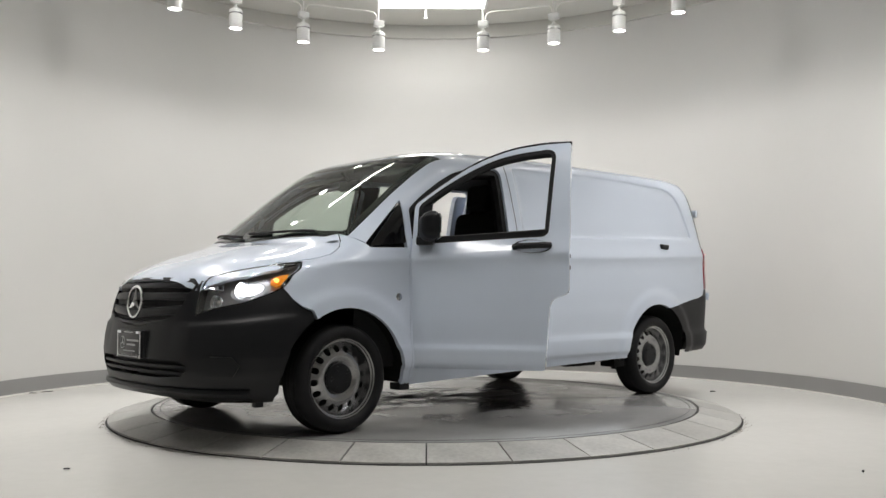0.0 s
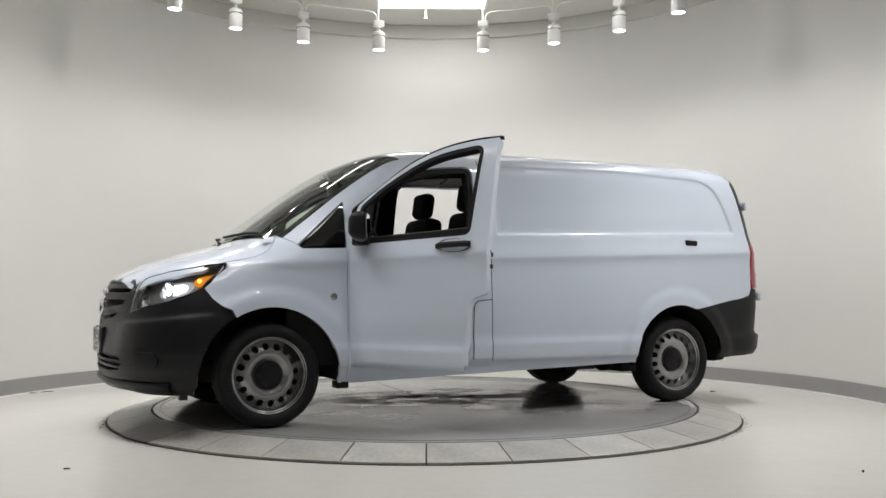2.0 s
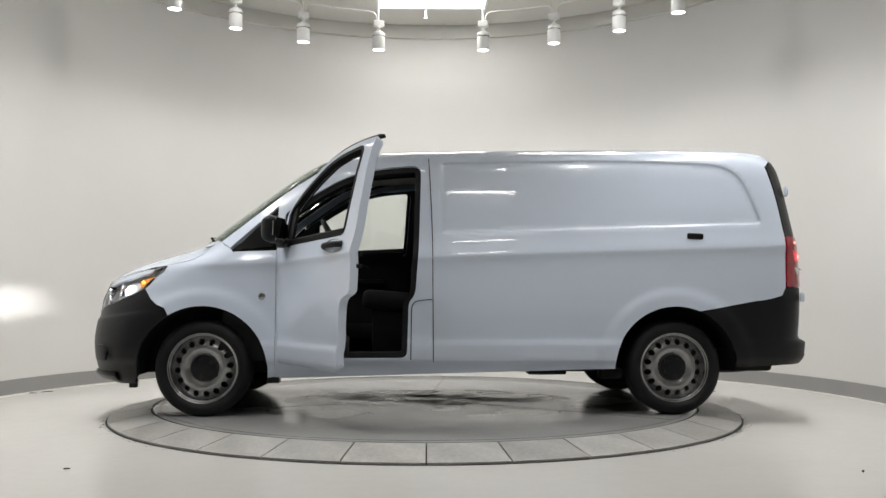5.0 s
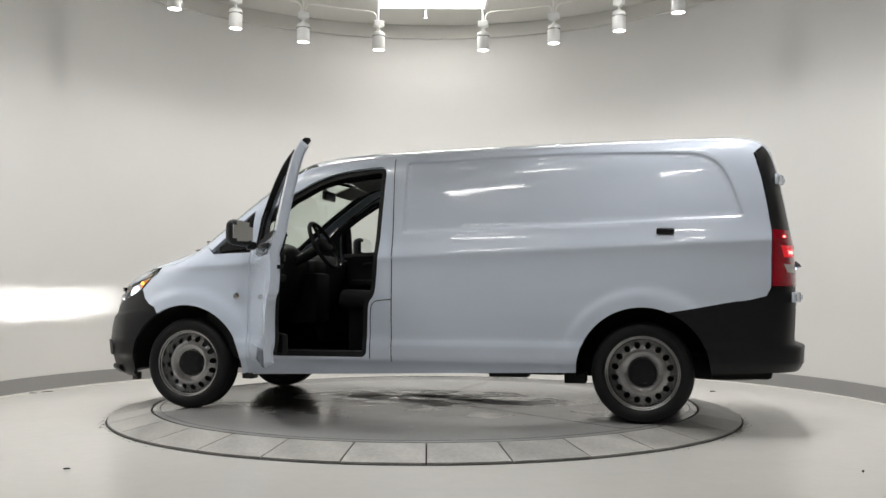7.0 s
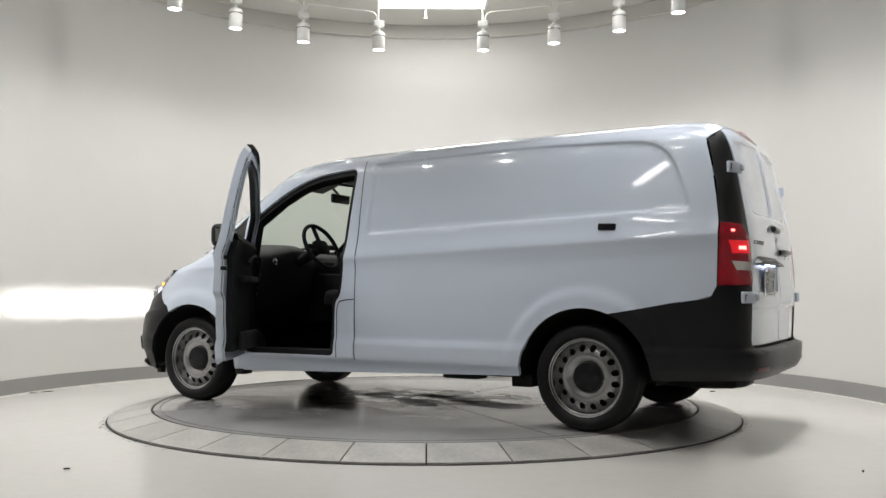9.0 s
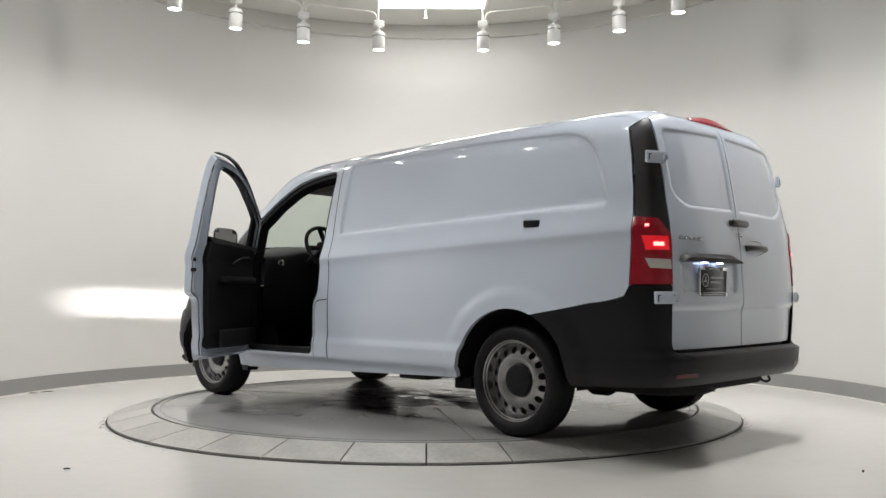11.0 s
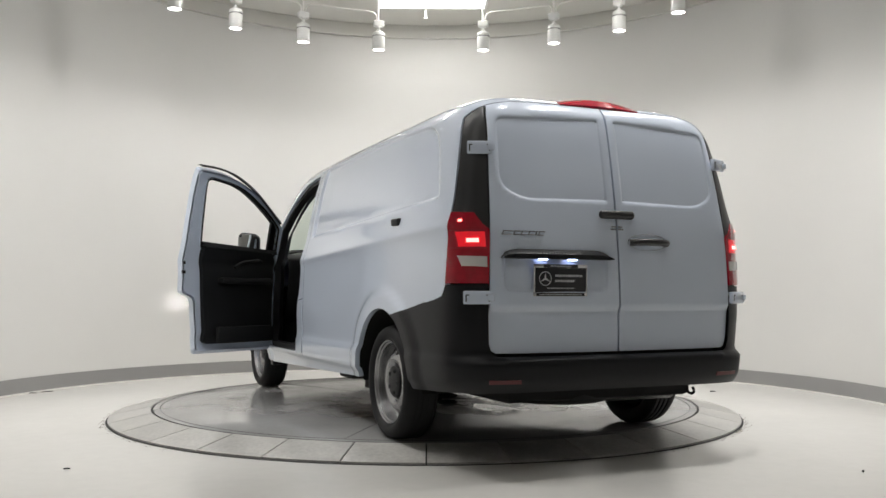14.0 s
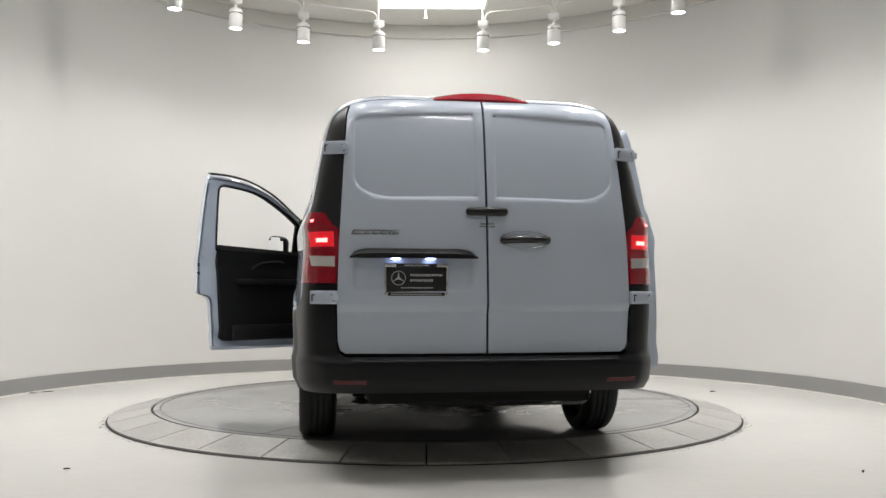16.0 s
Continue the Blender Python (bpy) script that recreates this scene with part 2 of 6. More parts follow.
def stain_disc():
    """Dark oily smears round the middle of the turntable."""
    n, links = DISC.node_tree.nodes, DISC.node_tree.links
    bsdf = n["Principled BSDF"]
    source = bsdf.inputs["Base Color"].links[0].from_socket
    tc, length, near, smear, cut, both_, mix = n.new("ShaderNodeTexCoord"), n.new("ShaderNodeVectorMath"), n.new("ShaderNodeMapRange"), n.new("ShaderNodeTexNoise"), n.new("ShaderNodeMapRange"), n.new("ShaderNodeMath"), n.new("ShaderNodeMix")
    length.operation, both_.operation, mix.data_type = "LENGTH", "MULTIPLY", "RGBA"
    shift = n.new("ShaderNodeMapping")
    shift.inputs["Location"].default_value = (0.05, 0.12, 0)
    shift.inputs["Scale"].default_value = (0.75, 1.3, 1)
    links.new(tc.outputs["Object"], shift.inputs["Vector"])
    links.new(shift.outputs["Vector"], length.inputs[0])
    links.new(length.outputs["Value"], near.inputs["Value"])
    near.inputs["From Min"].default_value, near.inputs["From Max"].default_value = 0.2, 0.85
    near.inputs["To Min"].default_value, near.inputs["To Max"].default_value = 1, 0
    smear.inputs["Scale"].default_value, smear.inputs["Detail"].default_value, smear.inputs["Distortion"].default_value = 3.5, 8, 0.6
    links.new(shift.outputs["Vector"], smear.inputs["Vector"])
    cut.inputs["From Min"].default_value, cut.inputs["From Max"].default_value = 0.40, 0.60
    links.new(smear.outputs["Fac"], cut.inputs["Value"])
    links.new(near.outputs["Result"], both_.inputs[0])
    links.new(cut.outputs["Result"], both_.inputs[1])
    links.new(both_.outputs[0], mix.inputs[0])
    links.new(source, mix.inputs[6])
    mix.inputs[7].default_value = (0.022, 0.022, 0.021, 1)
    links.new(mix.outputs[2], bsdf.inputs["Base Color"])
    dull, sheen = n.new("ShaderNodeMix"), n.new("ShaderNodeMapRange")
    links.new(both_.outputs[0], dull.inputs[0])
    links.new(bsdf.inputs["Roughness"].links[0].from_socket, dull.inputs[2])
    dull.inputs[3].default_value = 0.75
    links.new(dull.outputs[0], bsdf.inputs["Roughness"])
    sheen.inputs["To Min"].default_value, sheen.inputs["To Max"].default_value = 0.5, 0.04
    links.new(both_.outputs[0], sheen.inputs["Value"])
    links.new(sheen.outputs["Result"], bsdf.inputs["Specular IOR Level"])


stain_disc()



def annulus(name, r0, r1, z0, z1, mat, steps=192, parent=None):
    bm = bmesh.new()
    lathe(bm, [(r0, z0), (r0, z1), (r1, z1), (r1, z0)], steps)
    return part(name, bm, mat, parent, angle=30)


def build_floor():
    bm = bmesh.new()
    bmesh.ops.create_circle(bm, cap_ends=False, radius=2.352, segments=192, matrix=pose(0, 0, FLOOR_Z))
    inner = bm.verts[:]
    outer = [bm.verts.new((v.co.x * 5.2, v.co.y * 5.2, FLOOR_Z)) for v in inner]
    for k in range(len(inner)):
        j = (k + 1) % len(inner)
        bm.faces.new((inner[k], inner[j], outer[j], outer[k]))
    tagged(part("floor", bm, FLOOR, smooth=False), "pale polished concrete showroom floor with faint stains", "floor", kind="structure")


build_floor()


def wall_line():
    """Plan of the room: a round back that opens into straight sides behind the camera."""
    pts = [(WALL_R * math.cos(radians(a)), WALL_R * math.sin(radians(a))) for a in np.linspace(-25, 205, 116)]
    x, y = pts[0]
    pts = [(4.9, -9.5), (4.9, y - 0.9)] + pts + [(-4.9, y - 0.9), (-4.9, -9.5)]
    return pts


def ribbon(name, pts, z0, z1, thick, mat, label, category, closed=True, inset=0.0):
    """An upright band with thickness along the plan's line, its face inset towards the room."""
    pts = [Vector((x, y)) for x, y in pts]
    n = len(pts)
    bm = bmesh.new()
    rows = []
    for i, p in enumerate(pts):
        a, b = pts[(i - 1) % n], pts[(i + 1) % n]
        if not closed:
            a, b = pts[max(i - 1, 0)], pts[min(i + 1, n - 1)]
        d = (b - a).normalized()
        out = Vector((d.y, -d.x))
        f, g = p - out * inset, p + out * thick
        rows.append([bm.verts.new((*f, z0)), bm.verts.new((*f, z1)), bm.verts.new((*g, z1)), bm.verts.new((*g, z0))])
    for i in range(n if closed else n - 1):
        a, b = rows[i], rows[(i + 1) % n]
        for k in range(4):
            bm.faces.new((a[k], b[k], b[(k + 1) % 4], a[(k + 1) % 4]))
    ob = part(name, bm, mat, angle=35)
    return tagged(ob, label, category, kind="structure")


LINE = wall_line()
ribbon("wall_round", LINE, FLOOR_Z, CEILING_Z, 0.15, WALL, "curved cream-white painted showroom wall", "wall")
ribbon("baseboard", LINE, FLOOR_Z, 0.10, -0.004, BASE, "grey rubber baseboard along the curved wall", "baseboard", inset=0.012)
ribbon("caulk_line", LINE, FLOOR_Z, FLOOR_Z + 0.012, -0.012, PIPE, "pale caulk bead between baseboard and floor", "trim", inset=0.022)
ribbon("cove_trim", LINE, 3.945, CEILING_Z, -0.002, CEIL, "pale cove trim where the wall meets the ceiling", "trim", inset=0.055)


def build_ceiling():
    bm = bmesh.new()
    box(bm, -11, 11, -11, 11, CEILING_Z + 0.004, CEILING_Z + 0.12)
    tagged(part("ceiling", bm, CEIL, smooth=False), "plain grey-white painted ceiling", "ceiling", kind="structure")


build_ceiling()


def ceiling_panel(x, y, w, d):
    thing = empty("ceiling_light")
    thing.location = (x, y, CEILING_Z)
    bm = bmesh.new()
    for x0, x1, y0, y1 in ((-w / 2 - 0.03, w / 2 + 0.03, -d / 2 - 0.03, -d / 2), (-w / 2 - 0.03, w / 2 + 0.03, d / 2, d / 2 + 0.03), (-w / 2 - 0.03, -w / 2, -d / 2, d / 2), (w / 2, w / 2 + 0.03, -d / 2, d / 2)):
        box(bm, x0, x1, y0, y1, -0.018, 0.003, 0.002)
    part("frame", bm, LAMPWHITE, thing)
    bm = bmesh.new()
    box(bm, -w / 2, w / 2, -d / 2, d / 2, -0.012, 0.003, 0.001)
    part("diffuser", bm, TROFFER, thing, "glowing white diffuser")
    return tagged(thing, "lit rectangular fluorescent troffer in the ceiling", "ceiling light", "ceiling lights")


for x, y, w, d, watt in PANELS:
    ceiling_panel(x, y, w, d)


def spotlight():
    thing = empty("spotlight")
    bm = bmesh.new()
    lathe(bm, [(0.001, 0.20), (0.05, 0.20), (0.062, 0.192), (0.066, 0.18), (0.066, 0.158)], 28)
    lathe(bm, [(0.0635, 0.158), (0.0635, 0.146)], 28)
    lathe(bm, [(0.066, 0.146), (0.067, 0.14), (0.067, 0.004), (0.064, 0.0), (0.058, 0.006), (0.056, 0.02)], 28)
    part("housing", bm, LAMPWHITE, thing)
    bm = bmesh.new()
    for k in range(22):
        a = 2 * math.pi * k / 22
        box(bm, -0.0055, 0.0055, -0.002, 0.003, 0.147, 0.157, m=Matrix.Rotation(a, 4, "Z") @ Matrix.Translation((0, 0.0645, 0)))
    part("vent_slots", bm, SEAL, thing, "dark ring of cooling slots", smooth=False)
    bm = bmesh.new()
    lathe(bm, [(0.0001, 0.008), (0.03, 0.007), (0.057, 0.008)], 28)
    part("lens", bm, LENS, thing, "glowing lamp lens")
    bm = bmesh.new()
    lathe(bm, [(0.02, 0.20), (0.02, 0.225), (0.012, 0.23), (0.012, 0.25), (0.03, 0.252), (0.03, 0.262)], 16)
    part("swivel", bm, LAMPWHITE, thing)
    bm = bmesh.new()
    box(bm, -0.055, 0.055, -0.03, 0.03, 0.262, 0.325, 0.006)
    box(bm, -0.06, 0.06, -0.034, 0.034, 0.31, 0.318, 0.002)
    part("junction_box", bm, LAMPWHITE, thing, "small white conduit box")
    return tagged(thing, "white cylinder spotlight hanging from a conduit box, lit", "spotlight", "ring of spotlights")


def polar(r, a, z):
    return (r * math.cos(radians(a)), r * math.sin(radians(a)), z)


first = None
for a in SPOT_ANGLES + MORE_SPOTS:
    m = pose(*polar(SPOT_R, a, SPOT_Z), 0, 0, a - 90)
    if first is None:
        first = spotlight()
        first.matrix_basis = m
    else:
        copy_thing(first, m)


def conduit(a0, a1):
    """A bent pipe that runs from box to box, rising between them."""
    top, low = SPOT_Z + 0.425, SPOT_Z + 0.30
    d = 0.55 if a1 > a0 else -0.55
    ang = [a0 + d, a0 + d, a0 + d * 1.6, a0 + d * 4, (a0 + a1) / 2, a1 - d * 4, a1 - d * 1.6, a1 - d, a1 - d]
    hs = [low, low + 0.06, top - 0.03, top - 0.003, top, top - 0.003, top - 0.03, low + 0.06, low]
    pts = [polar(SPOT_R, a, z) for a, z in zip(ang, hs)]
    bm = bmesh.new()
    tube(bm, smooth_line(pts, 5), 0.0095)
    return tagged(part("conduit", bm, PIPE), "thin white bent electrical conduit between spotlights", "conduit", "spotlight conduits")


order = sorted(SPOT_ANGLES + MORE_SPOTS)
for a0, a1 in zip(order, order[1:]):
    if not a0 < 90 < a1:
        conduit(a0, a1)
for a in SPOT_ANGLES:
    bm = bmesh.new()
    tube(bm, [polar(SPOT_R, a + 0.1, SPOT_Z + 0.30), polar(SPOT_R, a + 0.1, CEILING_Z + 0.006)], 0.0095)
    tagged(part("drop_pipe", bm, PIPE), "thin white drop pipe from the ceiling", "conduit", "spotlight drop pipes")


def sprinkler():
    bm = bmesh.new()
    tube(bm, [(-0.02, 3.0, CEILING_Z + 0.006), (-0.02, 3.0, CEILING_Z - 0.11)], 0.011)
    lathe(bm, [(0.011, 0), (0.028, -0.01), (0.028, -0.016), (0.001, -0.02)], 12, pose(-0.02, 3.0, CEILING_Z - 0.11))
    tagged(part("sprinkler_head", bm, PIPE), "small white sprinkler head below the ceiling", "sprinkler")


sprinkler()


SCRAPS = [(-3.52, 1.09, 0.06, 20), (-3.44, 1.20, 0.09, 35), (-1.83, -2.43, 0.03, 10), (2.21, -2.53, 0.035, 70), (3.60, 0.98, 0.05, 100), (2.63, 1.20, 0.05, 15)]


# ---------------------------------------------------------------- turntable
def turntable():
    bm = bmesh.new()
    lathe(bm, [(2.036, FLOOR_Z - 0.05), (2.036, DISC_Z - 0.012), (2.05, DISC_Z - 0.014), (2.338, FLOOR_Z + 0.004), (2.352, FLOOR_Z + 0.002), (2.352, FLOOR_Z - 0.05)], 192)
    pit = part("ring_base", bm, JOINT, angle=30)
    tagged(pit, "sloping ring of worn stone slabs round the turntable", "turntable ring")
    n, k, gap = 32, 5, 0.0045
    step = 2 * math.pi / n
    verts, faces = [], []
    for drop in (0, 0.03):
        for i in range(k + 1):
            a = -step / 2 + step * i / k
            for r, z in ((2.052, DISC_Z - 0.003), (2.338, FLOOR_Z + 0.014)):
                aa = a * (1 - 2 * gap / (r * step))
                verts.append((r * math.cos(aa), r * math.sin(aa), z - drop))
    m = 2 * (k + 1)
    for i in range(k):
        a, b, c, d = 2 * i, 2 * i + 1, 2 * i + 3, 2 * i + 2
        faces += [(a, b, c, d), (b, b + m, c + m, c), (a, d, d + m, a + m)]
    faces += [(0, m, m + 1, 1), (2 * k, 2 * k + 1, m + 2 * k + 1, m + 2 * k)]
    me = bpy.data.meshes.new("slab")
    me.from_pydata(verts, [], faces)
    me.materials.append(SLAB)
    for i in range(n):
        ob = new("slab", me)
        ob.parent = pit
        ob.matrix_basis = Matrix.Rotation(-math.pi / 2 + step * (i + 0.5), 4, "Z")
    disc = empty("turntable_disc")
    bm = bmesh.new()
    lathe(bm, [(0.0005, 0.0), (0.5, 0.0), (1.0, 0.0), (1.5, 0.0), (2.022, 0.0), (2.034, -0.003), (2.034, -0.03)], 192)
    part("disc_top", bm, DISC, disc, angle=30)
    bm = bmesh.new()
    lathe(bm, [(1.984, -0.002), (1.984, 0.0012), (1.9885, 0.0012), (1.9885, -0.002)], 192)
    part("rim_groove", bm, JOINT, disc, "thin dark groove inside the disc's edge", angle=30)
    for a in (20, 140, 260):
        bm = bmesh.new()
        box(bm, 0.02, 1.98, -0.0014, 0.0014, -0.004, 0.0012)
        bmesh.ops.transform(bm, matrix=Matrix.Rotation(radians(a + 3), 4, "Z"), verts=bm.verts[:])
        part("seam_line", bm, JOINT, disc, "dark joint between disc plates", smooth=False)
    return tagged(disc, "grey worn turntable disc with dark oily stains", "turntable")


disc = turntable()


def debris(x, y, length, turn, mat, label):
    """A scrap on the floor: a bent sliver."""
    bm = bmesh.new()
    tube(bm, smooth_line([(-length / 2, 0, 0.004), (-length / 6, length * 0.12, 0.005), (length / 6, -length * 0.08, 0.006), (length / 2, 0.0, 0.004)], 3), 0.004, 6)
    ob = part("floor_scrap", bm, mat)
    ob.matrix_basis = pose(x, y, FLOOR_Z, 0, 0, turn)
    tagged(ob, label, "scrap", "scraps on the floor")


for x, y, length, turn in SCRAPS:
    debris(x, y, length, turn, JOINT, "small dark scrap lying on the concrete floor")


def crumbs():
    """Grit and dry leaf crumbs swept against the ring's outer edge."""
    rnd = random.Random(11)
    verts, faces = [], []
    for k in range(320):
        a = radians(rnd.choice((rnd.gauss(-32, 9), rnd.gauss(-32, 9), rnd.gauss(205, 12), rnd.uniform(-60, 250))))
        r, q, size = 2.356 + abs(rnd.gauss(0, 0.018)), rnd.uniform(0, 3.1), rnd.uniform(0.002, 0.007)
        x, y, n = r * math.cos(a), r * math.sin(a), len(verts)
        for c, h in ((0, 0), (2.1, 0), (4.2, 0), (1.0, rnd.uniform(0.3, 0.7))):
            verts.append((x + size * math.cos(q + c) * (1 if h == 0 else 0.3), y + size * math.sin(q + c) * (0.6 if h == 0 else 0.2), FLOOR_Z + h * size))
        faces += [(n, n + 1, n + 3), (n + 1, n + 2, n + 3), (n + 2, n, n + 3)]
    tagged(mesh_object("grit", verts, faces, CRUMB), "brown grit and crumbs along the ring's edge", "grit", kind="stuff")


crumbs()
# ---------------------------------------------------------------- the van's body surface
# x forward from mid wheelbase, y to the driver's side, z up
# rows: centre line (x, z), shoulder line (x, z), roundness
HULL = [
    (2.34, 0.235, 1.80, 0.235, 2.6), (2.45, 0.29, 1.82, 0.29, 2.6), (2.492, 0.40, 1.82, 0.38, 2.6), (2.495, 0.52, 1.82, 0.50, 2.6),
    (2.478, 0.66, 1.80, 0.62, 2.5), (2.468, 0.80, 1.70, 0.76, 2.4), (2.445, 0.895, 1.62, 0.84, 2.35), (2.40, 0.955, 1.60, 0.88, 2.35),
    (2.28, 1.025, 1.58, 0.92, 2.4), (2.10, 1.09, 1.55, 0.97, 2.5), (1.90, 1.15, 1.45, 1.04, 2.5), (1.74, 1.195, 1.30, 1.15, 2.6),
    (1.56, 1.325, 1.12, 1.30, 2.7), (1.28, 1.53, 0.93, 1.46, 3.0), (1.02, 1.71, 0.74, 1.60, 3.4), (0.86, 1.80, 0.62, 1.64, 3.9),
    (0.70, 1.848, 0.52, 1.62, 4.5), (0.45, 1.878, 0.36, 1.60, 5.0), (0.0, 1.898, 0.0, 1.60, 5.0), (-0.7, 1.91, -0.7, 1.60, 5.2),
    (-1.4, 1.914, -1.4, 1.60, 5.4), (-2.0, 1.91, -1.95, 1.60, 5.8), (-2.25, 1.90, -2.08, 1.58, 6.0), (-2.36, 1.875, -2.12, 1.55, 6.0),
    (-2.428, 1.82, -2.13, 1.52, 6.0), (-2.466, 1.72, -2.14, 1.48, 6.0), (-2.515, 1.45, -2.17, 1.36, 6.0), (-2.555, 1.15, -2.19, 1.12, 6.0),
    (-2.574, 0.85, -2.20, 0.84, 5.6), (-2.576, 0.66, -2.20, 0.66, 5.0), (-2.572, 0.50, -2.20, 0.50, 4.4), (-2.56, 0.35, -2.20, 0.35, 4.2)]
WIDTH = [(0.15, 0.86), (0.28, 0.903), (0.385, 0.926), (0.40, 0.945), (0.45, 0.950), (0.518, 0.954), (0.545, 0.9415), (0.60, 0.943), (0.70, 0.9465), (0.85, 0.9435), (0.97, 0.9365), (1.03, 0.934), (1.075, 0.9365),
         (1.103, 0.944), (1.20, 0.912), (1.26, 0.897), (1.4, 0.871), (1.6, 0.828), (1.8, 0.775), (2.0, 0.72)]
SLOPE = 0.036


def width(x, z):
    """Half width of the body side, with its creases, which rise towards the rear."""
    zz = z - SLOPE * (0.06 - np.clip(x, -2.6, 1.8)) * np.clip((np.asarray(z) - 0.5) / 0.5, 0, 1)
    zs, ws = np.array(WIDTH).T
    tail = 0.085 * np.clip(-1.75 - np.asarray(x), 0, 1) ** 2
    return sum(np.interp(zz + d, zs, ws) for d in (-0.008, -0.004, 0, 0.004, 0.008)) / 5 - tail


LINES = np.array(smooth_line(HULL, 14))
LINES[:, 4] = np.clip(LINES[:, 4], 2.2, 6.2)


def hull_point(row, phi):
    cx, cz, dx, dz, n = row
    g = math.sin(phi) ** (2 / n)
    f = 1 - max(math.cos(phi), 0) ** (2 / n)
    x, z = cx + (dx - cx) * f, cz + (dz - cz) * f
    return x, float(width(x, z)) * g, z


def build_hull():
    verts, faces = [], []
    k = 110
    phis = np.pi / 2 * np.linspace(0, 1, k) ** 1.0
    for cx, cz, dx, dz, n in LINES:
        g, f = np.sin(phis) ** (2 / n), 1 - np.maximum(np.cos(phis), 0) ** (2 / n)
        # spread the samples evenly near the centre line and the shoulder
        x, z = cx + (dx - cx) * f, cz + (dz - cz) * f
        y = width(x, z) * g
        verts += list(zip(x, y, z))
    rows = len(LINES)
    for i in range(rows - 1):
        for j in range(k - 1):
            a = i * k + j
            faces.append((a, a + 1, a + k + 1, a + k))
    # centre strip a little past the middle, so that rays at y = 0 meet it
    base = len(verts)
    for i in range(rows):
        cx, cz = LINES[i][:2]
        verts.append((cx, -0.05, cz))
    for i in range(rows - 1):
        faces.append((base + i, i * k, (i + 1) * k, base + i + 1))
    # the flat side inside the shoulder line
    ring = np.array([(r[2], r[3]) for r in LINES])
    loop = np.vstack([ring, [(-2.20, 0.15), (1.80, 0.15)]])
    xs, zs = np.arange(-2.3, 1.95, 0.02), np.arange(0.14, 1.70, 0.01)
    gx, gz = np.meshgrid(xs, zs)
    gy = width(gx, gz)
    keep = inside(np.stack([gx.ravel(), gz.ravel()], 1), [loop]).reshape(gx.shape)
    base = len(verts)
    verts += list(zip(gx.ravel(), gy.ravel(), gz.ravel()))
    w = gx.shape[1]
    for i in range(gx.shape[0] - 1):
        for j in range(w - 1):
            if keep[i, j] or keep[i + 1, j] or keep[i, j + 1] or keep[i + 1, j + 1]:
                a = base + i * w + j
                faces.append((a, a + 1, a + w + 1, a + w))
    return BVHTree.FromPolygons(verts, faces)


def inside(pts, loops):
    """Even-odd test of points against loops."""
    odd = np.zeros(len(pts), bool)
    x, y = pts[:, 0], pts[:, 1]
    for loop in loops:
        loop = np.asarray(loop)
        for (x0, y0), (x1, y1) in zip(loop, np.roll(loop, -1, 0)):
            if y0 == y1:
                continue
            hit = ((y0 > y) != (y1 > y)) & (x < (x1 - x0) * (y - y0) / (y1 - y0) + x0)
            odd ^= hit
    return odd


def edge_distance(pts, loop):
    loop = np.asarray(loop)
    best = np.full(len(pts), 9.0)
    for a, b in zip(loop, np.roll(loop, -1, 0)):
        d = b - a
        t = np.clip(((pts - a) @ d) / max(d @ d, 1e-12), 0, 1)
        best = np.minimum(best, np.linalg.norm(pts - a - t[:, None] * d, axis=1))
    return best


def rounded(points, r, steps=5):
    """A polygon with its corners rounded; r: one radius, or one for each corner."""
    pts = [np.array(p, float) for p in points]
    rs = r if isinstance(r, (list, tuple)) else [r] * len(pts)
    out = []
    for i, p in enumerate(pts):
        a, b = pts[i - 1] - p, pts[(i + 1) % len(pts)] - p
        if rs[i] <= 0:
            out.append(p)
            continue
        da, db = min(rs[i], np.linalg.norm(a) * 0.45), min(rs[i], np.linalg.norm(b) * 0.45)
        p0, p1 = p + a / np.linalg.norm(a) * da, p + b / np.linalg.norm(b) * db
        for k in range(steps + 1):
            t = k / steps
            out.append((1 - t) ** 2 * p0 + 2 * t * (1 - t) * p + t * t * p1)
    return out


def shrink(loop, d):
    """A loop moved inwards by d."""
    pts = np.array([tuple(p) for p in loop])
    area = 0.5 * np.sum(pts[:, 0] * np.roll(pts[:, 1], -1) - np.roll(pts[:, 0], -1) * pts[:, 1])
    t = np.roll(pts, -1, 0) - np.roll(pts, 1, 0)
    n = np.stack([t[:, 1], -t[:, 0]], 1) / np.maximum(np.linalg.norm(t, axis=1, keepdims=True), 1e-9)
    return [tuple(p) for p in pts - n * d * (1 if area > 0 else -1)]


def crease(z, x0, x1):
    """A line along the body side that follows the rise of its creases."""
    k = min(max((z - 0.5) / 0.5, 0), 1)
    return [(x, z + SLOPE * (0.06 - min(x, 1.8)) * k) for x in np.linspace(x0, x1, 30)]


BODY = build_hull()
RECESS = rounded([(0.0, 1.262), (-2.245, 1.340), (-2.13, 1.68), (-1.98, 1.778), (-1.2, 1.806), (0.0, 1.778)], [0.03, 0.05, 0.15, 0.12, 0.3, 0.03])
CREASES = [(crease(z, 1.7, -2.35), False) for z in (1.06, 1.08, 1.095, 1.105, 1.117, 0.555, 0.54, 0.515, 0.50, 0.41, 0.40, 0.385, 0.375)]
DOOR_CREASES = [(crease(z, 1.07, 0.13), False) for z in (1.06, 1.08, 1.095, 1.105, 1.117, 0.555, 0.54, 0.525, 0.51, 0.50)]
RECESS_LINES = [(RECESS, True), (shrink(RECESS, 0.006), True), (shrink(RECESS, 0.014), True), (shrink(RECESS, 0.022), True)]
